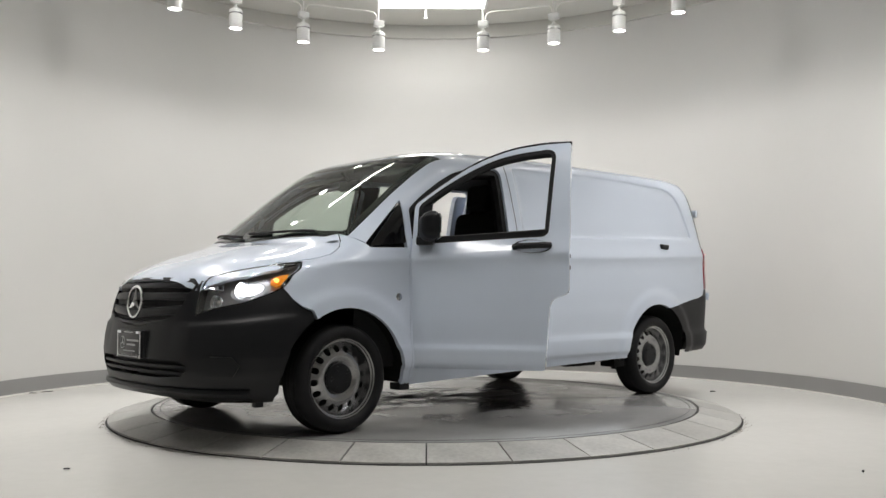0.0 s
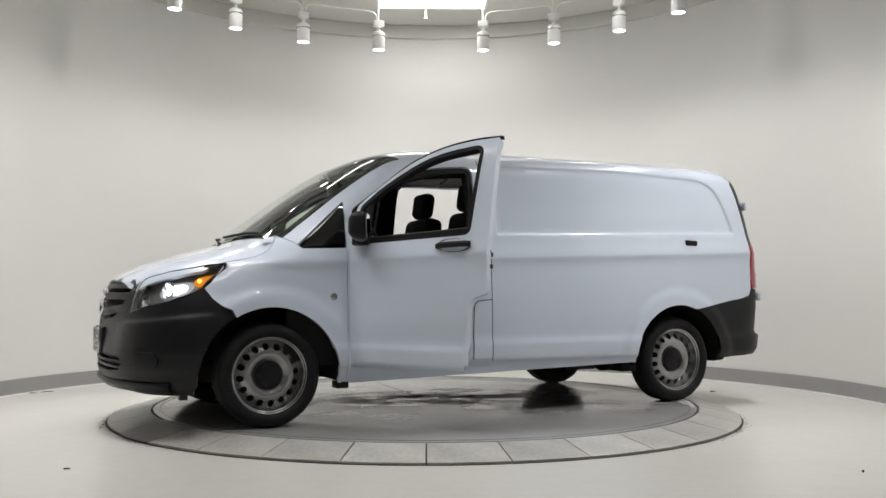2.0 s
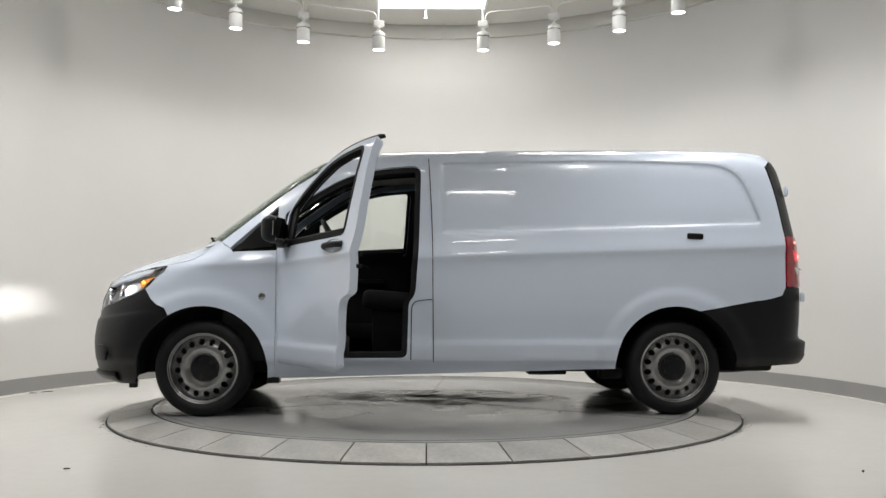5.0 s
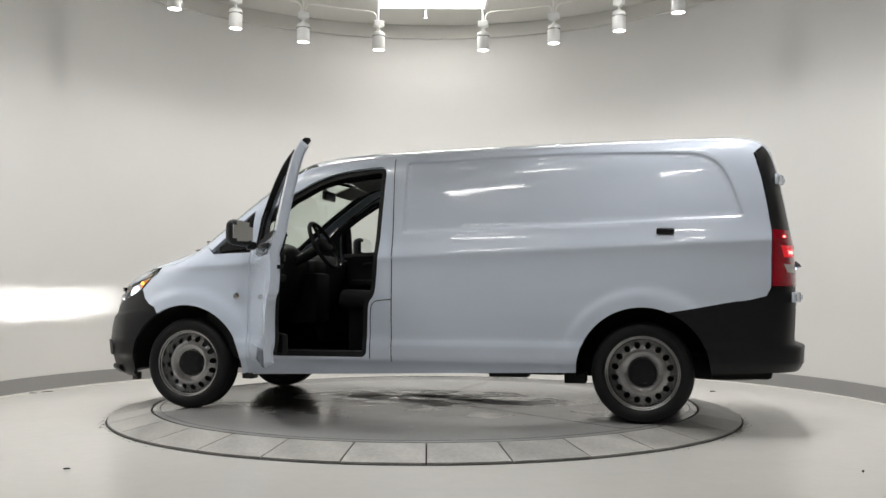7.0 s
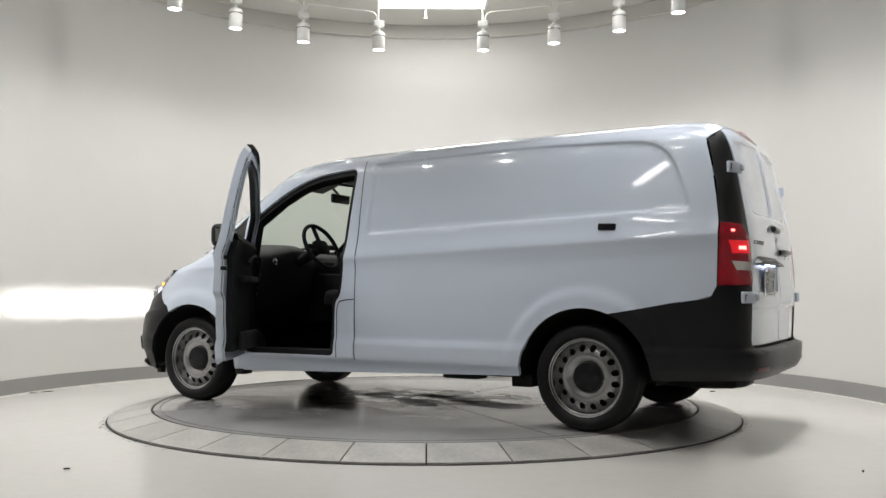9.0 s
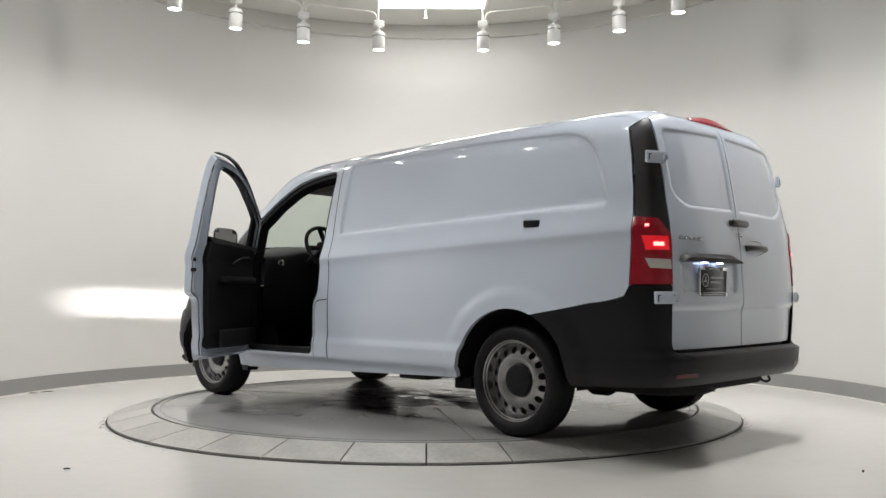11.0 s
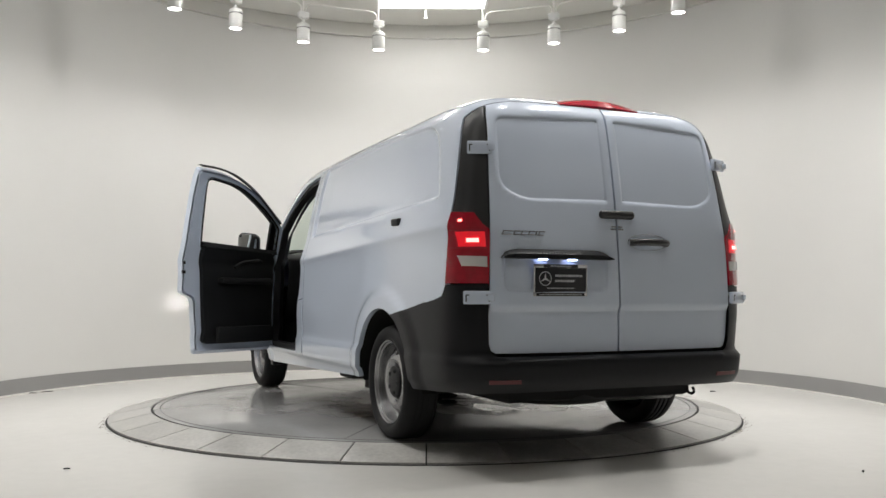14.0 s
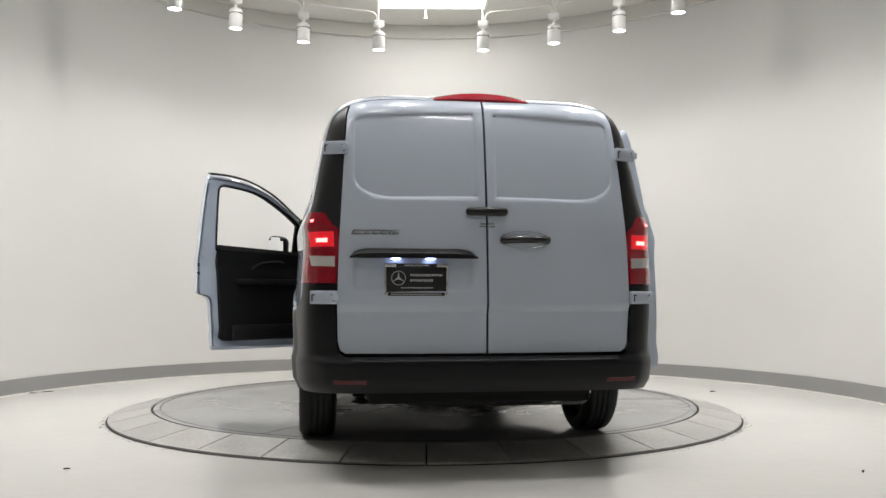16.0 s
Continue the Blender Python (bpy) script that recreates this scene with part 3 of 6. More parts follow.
# wheel arches: centre x, centre z, radius
ARCHES = [(1.60, 0.335, 0.435), (-1.60, 0.355, 0.415)]
FRONT_ARCH, REAR_ARCH = ARCHES


def side_relief(x, z):
    """Pressed-in cargo panel and the flared lips of the wheel arches."""
    p = np.array([[x, z]])
    d = 0.0
    if x < 0.02 and z > 1.2:
        if inside(p, [RECESS])[0]:
            t = min(edge_distance(p, RECESS)[0] / 0.021, 1)
            d -= 0.013 * t * t * (3 - 2 * t)
    for ax, az, ar in ARCHES:
        r = math.hypot(x - ax, z - az)
        if z > 0.3 and r < ar + 0.16:
            t = max(0, min(1, (ar + 0.135 - r) / 0.055))
            d += 0.016 * t * t * (3 - 2 * t)
    return d


def on_side(u, v, relief=True):
    hit = BODY.ray_cast(Vector((u, 3, v)), Vector((0, -1, 0)))
    if hit[0] is None:
        hit = BODY.find_nearest(Vector((u, 0.6, v)))
    x, y, z = hit[0]
    return Vector((u, y + (side_relief(u, v) if relief else 0), v))


def on_top(u, v):
    hit = BODY.ray_cast(Vector((u, abs(v), 4)), Vector((0, 0, -1)))
    if hit[0] is None:
        hit = BODY.find_nearest(Vector((u, abs(v), 1.5)))
    return Vector((u, v, hit[0].z))


def on_front(u, v):
    hit = BODY.ray_cast(Vector((4, abs(u), v)), Vector((-1, 0, 0)))
    if hit[0] is None:
        hit = BODY.find_nearest(Vector((2.2, abs(u), v)))
    return Vector((hit[0].x, u, v))


def rear_relief(y, z):
    """Pressed-in upper field and the step across the lower part of the rear doors."""
    d = 0.0
    for loop in REAR_FIELDS:
        p = np.array([[y, z]])
        if inside(p, [loop])[0]:
            t = min(edge_distance(p, loop)[0] / 0.010, 1)
            d -= 0.007 * t * t * (3 - 2 * t)
    p = np.array([[y, z]])
    if y > 0 and inside(p, [PLATE_FIELD])[0]:
        t = min(edge_distance(p, PLATE_FIELD)[0] / 0.018, 1)
        d -= 0.012 * t * t * (3 - 2 * t)
    t = max(0, min(1, (0.785 - z) / 0.014))
    d -= 0.017 * t
    return d


REAR_FIELDS = [rounded([(s * 0.045, 1.335), (s * 0.545, 1.325), (s * 0.672, 1.392), (s * 0.660, 1.755), (s * 0.045, 1.785)], [0.02, 0.08, 0.07, 0.05, 0.02]) for s in (1, -1)]


PLATE_FIELD = rounded([(0.065, 1.06), (0.065, 0.862), (0.672, 0.862), (0.672, 1.06)], [0.01, 0.05, 0.05, 0.01])


def on_rear(u, v):
    hit = BODY.ray_cast(Vector((-4, abs(u), v)), Vector((1, 0, 0)))
    if hit[0] is None:
        hit = BODY.find_nearest(Vector((-2.4, abs(u), v)))
    return Vector((hit[0].x - rear_relief(u, v), u, v))


def row_at(z, front):
    rows = LINES[:120] if front else LINES[-160:]
    order = np.argsort(rows[:, 1])
    return [np.interp(z, rows[order, 1], rows[order, k]) for k in range(5)]


def level_point(u, v, front):
    """The body point at that turn round the nose or tail and at that height."""
    z = v
    for _ in range(5):
        p = hull_point(row_at(z, front), radians(u))
        z += v - p[2]
    return p[0], p[1], v


def wrap_front(u, v):
    """u: degrees round from the centre of the nose to the side."""
    return Vector(level_point(u, v, True))


def wrap_rear(u, v):
    return Vector(level_point(u, v, False))


def degrees_at(z, front, y=None, x=None):
    lo, hi = 0.0, 90.0
    for _ in range(40):
        mid = (lo + hi) / 2
        p = level_point(mid, z, front)
        past = (p[1] > y) if y is not None else ((p[0] < x) if front else (p[0] > x))
        lo, hi = (lo, mid) if past else (mid, hi)
    return (lo + hi) / 2


def fill(outline, holes, res, stretch=(1, 1), lines=()):
    """Fine triangles inside an outline, minus the holes."""
    loops = []
    for loop in [outline] + list(holes):
        pts = []
        loop = [np.array(p, float) for p in loop]
        for a, b in zip(loop, loop[1:] + loop[:1]):
            n = max(1, int(np.ceil(np.linalg.norm((b - a) * stretch) / res)))
            pts += [a + (b - a) * k / n for k in range(n)]
        loops.append(np.array(pts))
    sx, sy = res / stretch[0], res / stretch[1]
    lo, hi = loops[0].min(0), loops[0].max(0)
    gx, gy = np.meshgrid(np.arange(lo[0] + sx / 2, hi[0], sx), np.arange(lo[1] + sy / 2, hi[1], sy))
    grid = np.stack([gx.ravel(), gy.ravel()], 1)
    grid = grid[inside(grid, loops)] if len(grid) else grid
    if len(grid):
        far = np.ones(len(grid), bool)
        for loop in loops:
            far &= edge_distance(grid * stretch, loop * stretch) > res * 0.45
        grid = grid[far]
    pts, edges = [], []
    for loop in loops:
        s = len(pts)
        pts += list(loop)
        edges += [(s + k, s + (k + 1) % len(loop)) for k in range(len(loop))]
    for line, ring in lines:
        dense = []
        line = [np.array(p, float) for p in line]
        for a, b in zip(line, line[1:] + (line[:1] if ring else [])):
            n = max(1, int(np.ceil(np.linalg.norm((b - a) * stretch) / res)))
            dense += [a + (b - a) * k / n for k in range(n)]
        if not ring:
            dense.append(line[-1])
        dense = np.array(dense)
        ok = inside(dense, loops)
        for loop in loops:
            ok &= edge_distance(dense * stretch, loop * stretch) > 0.004
        ids = {}
        for k in np.nonzero(ok)[0]:
            ids[int(k)] = len(pts)
            pts.append(dense[k])
        edges += [(ids[k], ids[k + 1]) for k in ids if k + 1 in ids]
        if ring and 0 in ids and len(dense) - 1 in ids:
            edges.append((ids[len(dense) - 1], ids[0]))
        if len(grid):
            grid = grid[edge_distance(grid * stretch, dense * stretch if ring else np.vstack([dense, dense[::-1]]) * stretch) > res * 0.3]
    pts += list(grid)
    scaled = [Vector((p[0] * stretch[0], p[1] * stretch[1])) for p in pts]
    v, _, f, *_ = delaunay_2d_cdt(scaled, edges, [], 0, 1e-6)
    v = np.array([(p[0] / stretch[0], p[1] / stretch[1]) for p in v])
    f = np.array([t for t in f if len(t) == 3])
    flat = v[f] * stretch
    e1, e2 = flat[:, 1] - flat[:, 0], flat[:, 2] - flat[:, 0]
    f = f[np.abs(e1[:, 0] * e2[:, 1] - e1[:, 1] * e2[:, 0]) > 0.004 * res * res]
    mid = v[f].mean(1)
    return v, f[inside(mid, loops)]


def panel(name, outline, mapper, mat, parent, holes=(), res=0.035, gap=0.0025, back=0.018, lift=0.0, side=1, label="", stretch=(1, 1), shift=None, lines=()):
    """A sheet of the body: an outline laid on the body surface, with a narrow gap round it and edges turned inwards.
    side: -1 mirrors it to the passenger's side."""
    v, f = fill(outline, holes, res, stretch, lines)
    co = np.array([mapper(*p) for p in v])
    tri = co[f]
    fn = np.cross(tri[:, 1] - tri[:, 0], tri[:, 2] - tri[:, 0])
    flip = (fn * (tri.mean(1) - np.array([0, 0, 0.8])) * np.array([0.25, 1, 1])).sum(1).sum() < 0
    if flip:
        f, fn = f[:, ::-1], -fn
    vn = np.zeros_like(co)
    for k in range(3):
        np.add.at(vn, f[:, k], fn)
    vn /= np.maximum(np.linalg.norm(vn, axis=1, keepdims=True), 1e-9)
    co = co + vn * lift
    count = {}
    for t in f:
        for a, b in ((t[0], t[1]), (t[1], t[2]), (t[2], t[0])):
            count[(a, b)] = t
    rim = [(a, b) for (a, b) in count if (b, a) not in count]
    inward = np.zeros_like(co)
    for a, b in rim:
        d = np.cross(vn[a], co[b] - co[a])
        d /= max(np.linalg.norm(d), 1e-9)
        inward[a] += d
        inward[b] += d
    ln = np.linalg.norm(inward, axis=1, keepdims=True)
    inward = np.where(ln > 1e-6, inward / np.maximum(ln, 1e-6), 0)
    co = co + inward * gap
    verts, faces = [tuple(p) for p in co], [tuple(t) for t in f]
    if back:
        top, low = {}, {}
        for i in sorted({i for e in rim for i in e}):
            top[i] = len(verts)
            verts.append(tuple(co[i]))
            low[i] = len(verts)
            verts.append(tuple(co[i] - vn[i] * back))
        faces += [(top[b], top[a], low[a], low[b]) for a, b in rim]
    if side < 0:
        verts = [(x, -y, z) for x, y, z in verts]
        faces = [t[::-1] for t in faces]
    if shift is not None:
        verts = [tuple(shift @ Vector(p)) for p in verts]
    return mesh_object(name, verts, faces, mat, parent, label, smooth=True)
# ---------------------------------------------------------------- the van
van = tagged(empty("cargo_van"), "white cargo van with black bumpers and open driver door", "van")


def arch(which, a0, a1, grow_by=0.0, steps=30):
    cx, cz, r = which
    r += grow_by
    return [(cx + r * math.cos(radians(a)), cz + r * math.sin(radians(a))) for a in np.linspace(a0, a1, steps)]


TOP_ROW = 230 + int(np.argmin(np.abs(LINES[230:, 1] - 1.856) + (LINES[230:, 0] > -2.2) * 9))


def border(g_points):
    """A line along the upper body: share of the half width at places along the body's centre line."""
    xs = [p[0] for p in g_points]
    gs = [p[1] for p in g_points]
    out = []
    for row in list(LINES[150:TOP_ROW:4]) + [LINES[TOP_ROW]]:
        if row[0] > xs[0] + 0.001:
            continue
        g = np.interp(-row[0], [-x for x in xs], gs)
        phi = math.asin(min(1, g ** (row[4] / 2)))
        out.append(np.array(hull_point(row, phi)))
    return out


# the line that parts windshield and roof from the sides, front to back
EDGE = border([(1.74, 0.90), (1.30, 0.925), (0.95, 0.955), (0.70, 0.955), (0.4, 0.935), (-2.31, 0.93)])
PILLAR_TOP = next(i for i, p in enumerate(EDGE) if p[2] > 1.765)
COWL = EDGE[0]
TAIL_TOP = EDGE[-1]

DOOR_LINE = [(1.085, 0.39), (1.095, 0.9), (1.105, 1.15), (1.10, 1.425), (0.95, 1.535), (0.77, 1.655), (0.62, 1.725), (0.46, 1.775), (0.28, 1.80), (0.11, 1.805), (0.105, 1.25), (0.11, 0.86), (0.205, 0.825), (0.225, 0.785), (0.255, 0.39)]
OPENING = rounded([(1.06, 0.425), (1.06, 1.40), (0.93, 1.50), (0.75, 1.61), (0.60, 1.682), (0.45, 1.722), (0.14, 1.752), (0.155, 1.20), (0.18, 0.85), (0.225, 0.80), (0.235, 0.425)], [0.06, 0.02, 0.1, 0.2, 0.2, 0.2, 0.07, 0.05, 0.05, 0.04, 0.05])
SLIDE_LINE = rounded([(0.03, 0.40), (0.03, 1.765), (-1.06, 1.79), (-1.06, 0.42)], 0.05)
QUARTER = rounded([(1.412, 1.145), (1.115, 1.445), (1.115, 1.175)], [0.02, 0.008, 0.015])
SIDE_WINDOW = rounded([(1.045, 1.195), (1.045, 1.405), (0.92, 1.50), (0.75, 1.60), (0.6, 1.672), (0.45, 1.712), (0.225, 1.738), (0.262, 1.232)], [0.02, 0.02, 0.1, 0.1, 0.1, 0.1, 0.04, 0.02])

# hood edge from the lamp's tip to the cowl, in the side view
HOOD_SIDE = [(1.865, 1.048), (1.75, 1.068), (1.67, 1.09), (1.60, 1.13), (1.56, 1.175), (1.535, 1.225), (float(COWL[0]), float(COWL[2]))]
LAMP_LOW = [(1.865, 1.045), (1.96, 0.925), (2.00, 0.888)]
BUMPER_SIDE = [(2.00, 0.888), (1.955, 0.82), (1.91, 0.782), (1.85, 0.757)]
REAR_SIDE = [(-2.270, 0.822), (-2.355, 0.845), (-2.385, 0.90), (-2.395, 1.26), (-2.375, 1.42), (-2.345, 1.60), (-2.32, 1.70), (-2.305, 1.76)]


def build_shell(side):
    roof = [(float(p[0]), float(p[2])) for p in EDGE]
    # the arch runs from its crown forward down to the sill
    rear_arch = arch(REAR_ARCH, 113, 0)
    line = [(1.115, 1.452), (1.43, 1.163)] + HOOD_SIDE[-2:-1] + roof + REAR_SIDE[::-1] + rear_arch + [(-1.184, 0.347), (0.0, 0.315), (1.115, 0.285)]
    holes = [OPENING]
    if side < 0:
        holes = [rounded([(1.09, 0.40), (1.09, 1.42), (0.93, 1.525), (0.75, 1.64), (0.60, 1.71), (0.45, 1.755), (0.115, 1.785), (0.11, 0.40)], 0.03), [(x, z) for x, z in SLIDE_LINE]]
    return panel("side_panel", line, on_side, PAINT, van, holes, res=0.028, side=side, back=0.03, lines=CREASES + RECESS_LINES)


for s in (1, -1):
    build_shell(s)

# fenders
for s in (1, -1):
    line = [(1.113, 0.285), (1.113, 1.15)] + [(1.405, 1.140)] + [(1.43, 1.163), (1.535, 1.225)] + HOOD_SIDE[-3::-1] + LAMP_LOW[1:] + BUMPER_SIDE[1:] + arch(FRONT_ARCH, 59, 186)
    panel("fender", line, on_side, PAINT, van, res=0.028, side=s, back=0.03, lines=CREASES)
    panel("quarter_window", QUARTER, on_side, GLOSSBLACK, van, res=0.05, side=s, lift=-0.002, label="dark triangular quarter window")

# roof, hood and windshield, laid from above over the full width
def both(points):
    """Close a half outline (x, y) to the full width."""
    pts = [(float(p[0]), float(p[1])) for p in points]
    return pts + [(x, -y) for x, y in pts[::-1] if abs(y) > 1e-6]


EDGE_XY = [(float(p[0]), float(p[1])) for p in EDGE]
WS_TOP = EDGE_XY[PILLAR_TOP]
ROOF_END, DOOR_TOP = [], []
for g in (0, 0.2, 0.4, 0.6, 0.75, 0.85, 0.89):
    p = hull_point(LINES[TOP_ROW], math.asin(g ** (LINES[TOP_ROW][4] / 2)) if g else 0)
    ROOF_END.append((p[0], p[1]))
    DOOR_TOP.append((p[1], p[2]))
p = hull_point(LINES[TOP_ROW], math.asin(0.945 ** (LINES[TOP_ROW][4] / 2)))
ROOF_END.append((p[0], p[1]))
ROOF_FRONT = [(0.90, 0.0), (0.885, 0.3), (0.85, 0.55)]
ROOF_EDGE = [(float(p[0]), float(p[1])) for p in border([(1.74, 0.905), (1.30, 0.93), (0.95, 0.96), (0.70, 0.962), (0.4, 0.948), (-2.31, 0.945)])]
panel("roof", both(ROOF_FRONT + ROOF_EDGE[PILLAR_TOP:-1] + ROOF_END[::-1]), on_top, PAINT, van, res=0.03, gap=0, lift=0.0008, back=0)
WS_BASE = [(1.76, 0.0), (1.735, 0.25), (1.67, 0.52), (1.60, 0.70)]
WS = [(1.738, 0.0), (1.715, 0.25), (1.65, 0.52), (1.585, 0.70), (COWL[0] - 0.02, COWL[1] - 0.02)]
panel("windshield", both(WS + EDGE_XY[1:PILLAR_TOP + 1] + ROOF_FRONT[::-1]), on_top, WINDSHIELD, van, res=0.045, gap=0.004, back=0, lift=0.001).visible_shadow = False


def strip(name, points, width_, mapper, mat, lift=0.002, parent=van, label=""):
    """A narrow band along a line laid on the body."""
    bm = bmesh.new()
    prev = None
    pts = [np.array(p, float) for p in points]
    for i, p in enumerate(pts):
        d = pts[min(i + 1, len(pts) - 1)] - pts[max(i - 1, 0)]
        n = np.array([-d[1], d[0]]) / max(np.linalg.norm(d), 1e-9)
        a, b = [Vector(mapper(*(p + n * w))) for w in (-width_ / 2, width_ / 2)]
        out = (a + b) / 2 - Vector((min(max((a.x + b.x) / 2, -2), 2) * 0.9, 0, 0.9))
        out.normalize()
        va, vb = bm.verts.new(a + out * lift), bm.verts.new(b + out * lift)
        if prev:
            bm.faces.new((prev[0], va, vb, prev[1]))
        prev = (va, vb)
    return part(name, bm, mat, parent, label)


# black frit round the windshield
ws_loop = both(WS + EDGE_XY[1:PILLAR_TOP + 1] + ROOF_FRONT[::-1])
panel("windshield_border", ws_loop, on_top, GLOSSBLACK, van, [[(x * 1.0 + (1.25 - x) * 0.07, y * 0.945) for x, y in ws_loop]], res=0.03, back=0.012, lift=-0.004, gap=0.001)

HOOD_NOSE = [(2.419, 0.0), (2.409, 0.25), (2.380, 0.45), (2.352, 0.542)]
HOOD = HOOD_NOSE + [ (2.27, 0.63), (2.15, 0.725), (2.0, 0.805)] + [(x, float(on_side(x, z).y) - 0.0005) for x, z in HOOD_SIDE[:-1]] + WS_BASE[::-1]
nose_lines = [([(x - d, y) for x, y in both(HOOD_NOSE[::-1])], False) for d in (0.005, 0.011, 0.018, 0.027, 0.04)]
nose_lines = [([(x, y) for y, x in sorted((q, p) for p, q in line)], ring) for line, ring in nose_lines]
panel("hood", both(HOOD), on_top, PAINT, van, res=0.03, label="white sloping hood", lines=nose_lines)
panel("cowl", both(WS_BASE[:1] + WS_BASE[1:] + [(1.535, 0.79)] + [(1.50, 0.76), (1.555, 0.68), (1.61, 0.5), (1.675, 0.25), (1.70, 0.0)]), on_top, PLASTIC, van, res=0.05, lift=-0.006, label="black wiper cowl")

# front bumper, wrapped round the nose
def fr(z, y=None, x=None):
    return (degrees_at(z, True, y, x), z)


def re(z, y=None, x=None):
    return (degrees_at(z, False, y, x), z)


def bumper_point(u, v):
    """The nose with a soft ridge that runs from under the headlight back to the arch."""
    p = wrap_front(u, v)
    z0 = 0.665 + 0.05 * min(max((2.42 - p.x) / 0.4, 0), 1)
    t = max(0, min(1, (z0 + 0.03 - v) / 0.03)) * max(0, min(1, (v - 0.42) / 0.2))
    share = max(0, min(1, (p.y - 0.42) / 0.14)) * max(0, min(1, (p.x - 1.86) / 0.25))
    out = Vector((p.x - 1.5, p.y, 0)).normalized()
    return p + out * (0.016 * t * t * (3 - 2 * t) * share)


RIDGE = [([fr(0.665 + 0.05 * min((2.42 - x) / 0.4, 1) + d, x=x) for x in np.linspace(2.40, 1.97, 14)], False) for d in (0.0, 0.01, 0.02, 0.03)]
FW = (0.012, 1)
GRILLE = [fr(0.655, 0.0001), fr(0.668, 0.16), fr(0.70, 0.36), fr(0.735, 0.445), fr(0.80, 0.475), fr(0.915, 0.525), fr(0.938, 0.46), fr(0.945, 0.0001)]
LAMP = [fr(0.925, 0.545), fr(0.735, 0.565), fr(0.75, 0.60), fr(0.80, x=2.20), fr(0.855, x=2.06), fr(0.888, x=2.00), fr(0.955, x=1.94), fr(1.042, x=1.872), fr(1.03, x=1.99), fr(0.995, x=2.15), fr(0.955, x=2.28)]
INTAKE = [fr(0.375, 0.0001), fr(0.375, 0.30), fr(0.39, 0.50), fr(0.44, 0.56), fr(0.475, 0.50), fr(0.48, 0.0001)]
FOG = rounded([fr(0.40, 0.69), fr(0.40, 0.80), fr(0.46, 0.83), fr(0.51, 0.80), fr(0.51, 0.70)], 0.0)
BUMP = [(0, 0.245), (35, 0.24), (60, 0.245), fr(0.25, x=2.05), fr(0.30, x=2.035), fr(0.40, x=2.034)] + [fr(z, x=x) for x, z in arch(FRONT_ARCH, 10, 58, 0.003)] + [fr(z, x=x) for x, z in BUMPER_SIDE[::-1]] + [fr(0.853, x=2.065), fr(0.80, x=2.20), fr(0.75, 0.60), fr(0.73, 0.565), fr(0.925, 0.54), fr(0.93, 0.525)] + GRILLE[5::-1] + INTAKE[::-1]
for s in (1, -1):
    bumper = panel("front_bumper", BUMP, bumper_point, PLASTIC, van, [], res=0.02, lines=RIDGE, side=s, stretch=FW, gap=0.0005, back=0.03, label="matt black front bumper" if s > 0 else "")
    panel("fog_lamp_cover", FOG, bumper_point, PLASTIC, bumper, res=0.03, side=s, stretch=FW, lift=0.012, back=0.012)
    panel("grille_back", GRILLE, wrap_front, SEAL, van, res=0.04, side=s, stretch=FW, lift=-0.03, gap=0, back=0)
    panel("intake_back", INTAKE, wrap_front, SEAL, van, res=0.04, side=s, stretch=FW, lift=-0.05, gap=0, back=0)
    panel("headlight_housing", LAMP, wrap_front, LAMPGREY, van, res=0.03, side=s, stretch=FW, lift=-0.05, gap=0.0, back=0)
    panel("headlight_rim", LAMP, wrap_front, GLOSSBLACK, van, [[(a + (np.mean([p[0] for p in LAMP]) - a) * 0.07, z + (0.89 - z) * 0.09) for a, z in LAMP]], res=0.02, side=s, stretch=FW, gap=0.001, back=0.05)
    panel("headlight_lens", LAMP, wrap_front, CLEARLENS, van, res=0.03, side=s, stretch=FW, gap=0.002, back=0, lift=0.002, label="clear headlight lens").visible_shadow = False

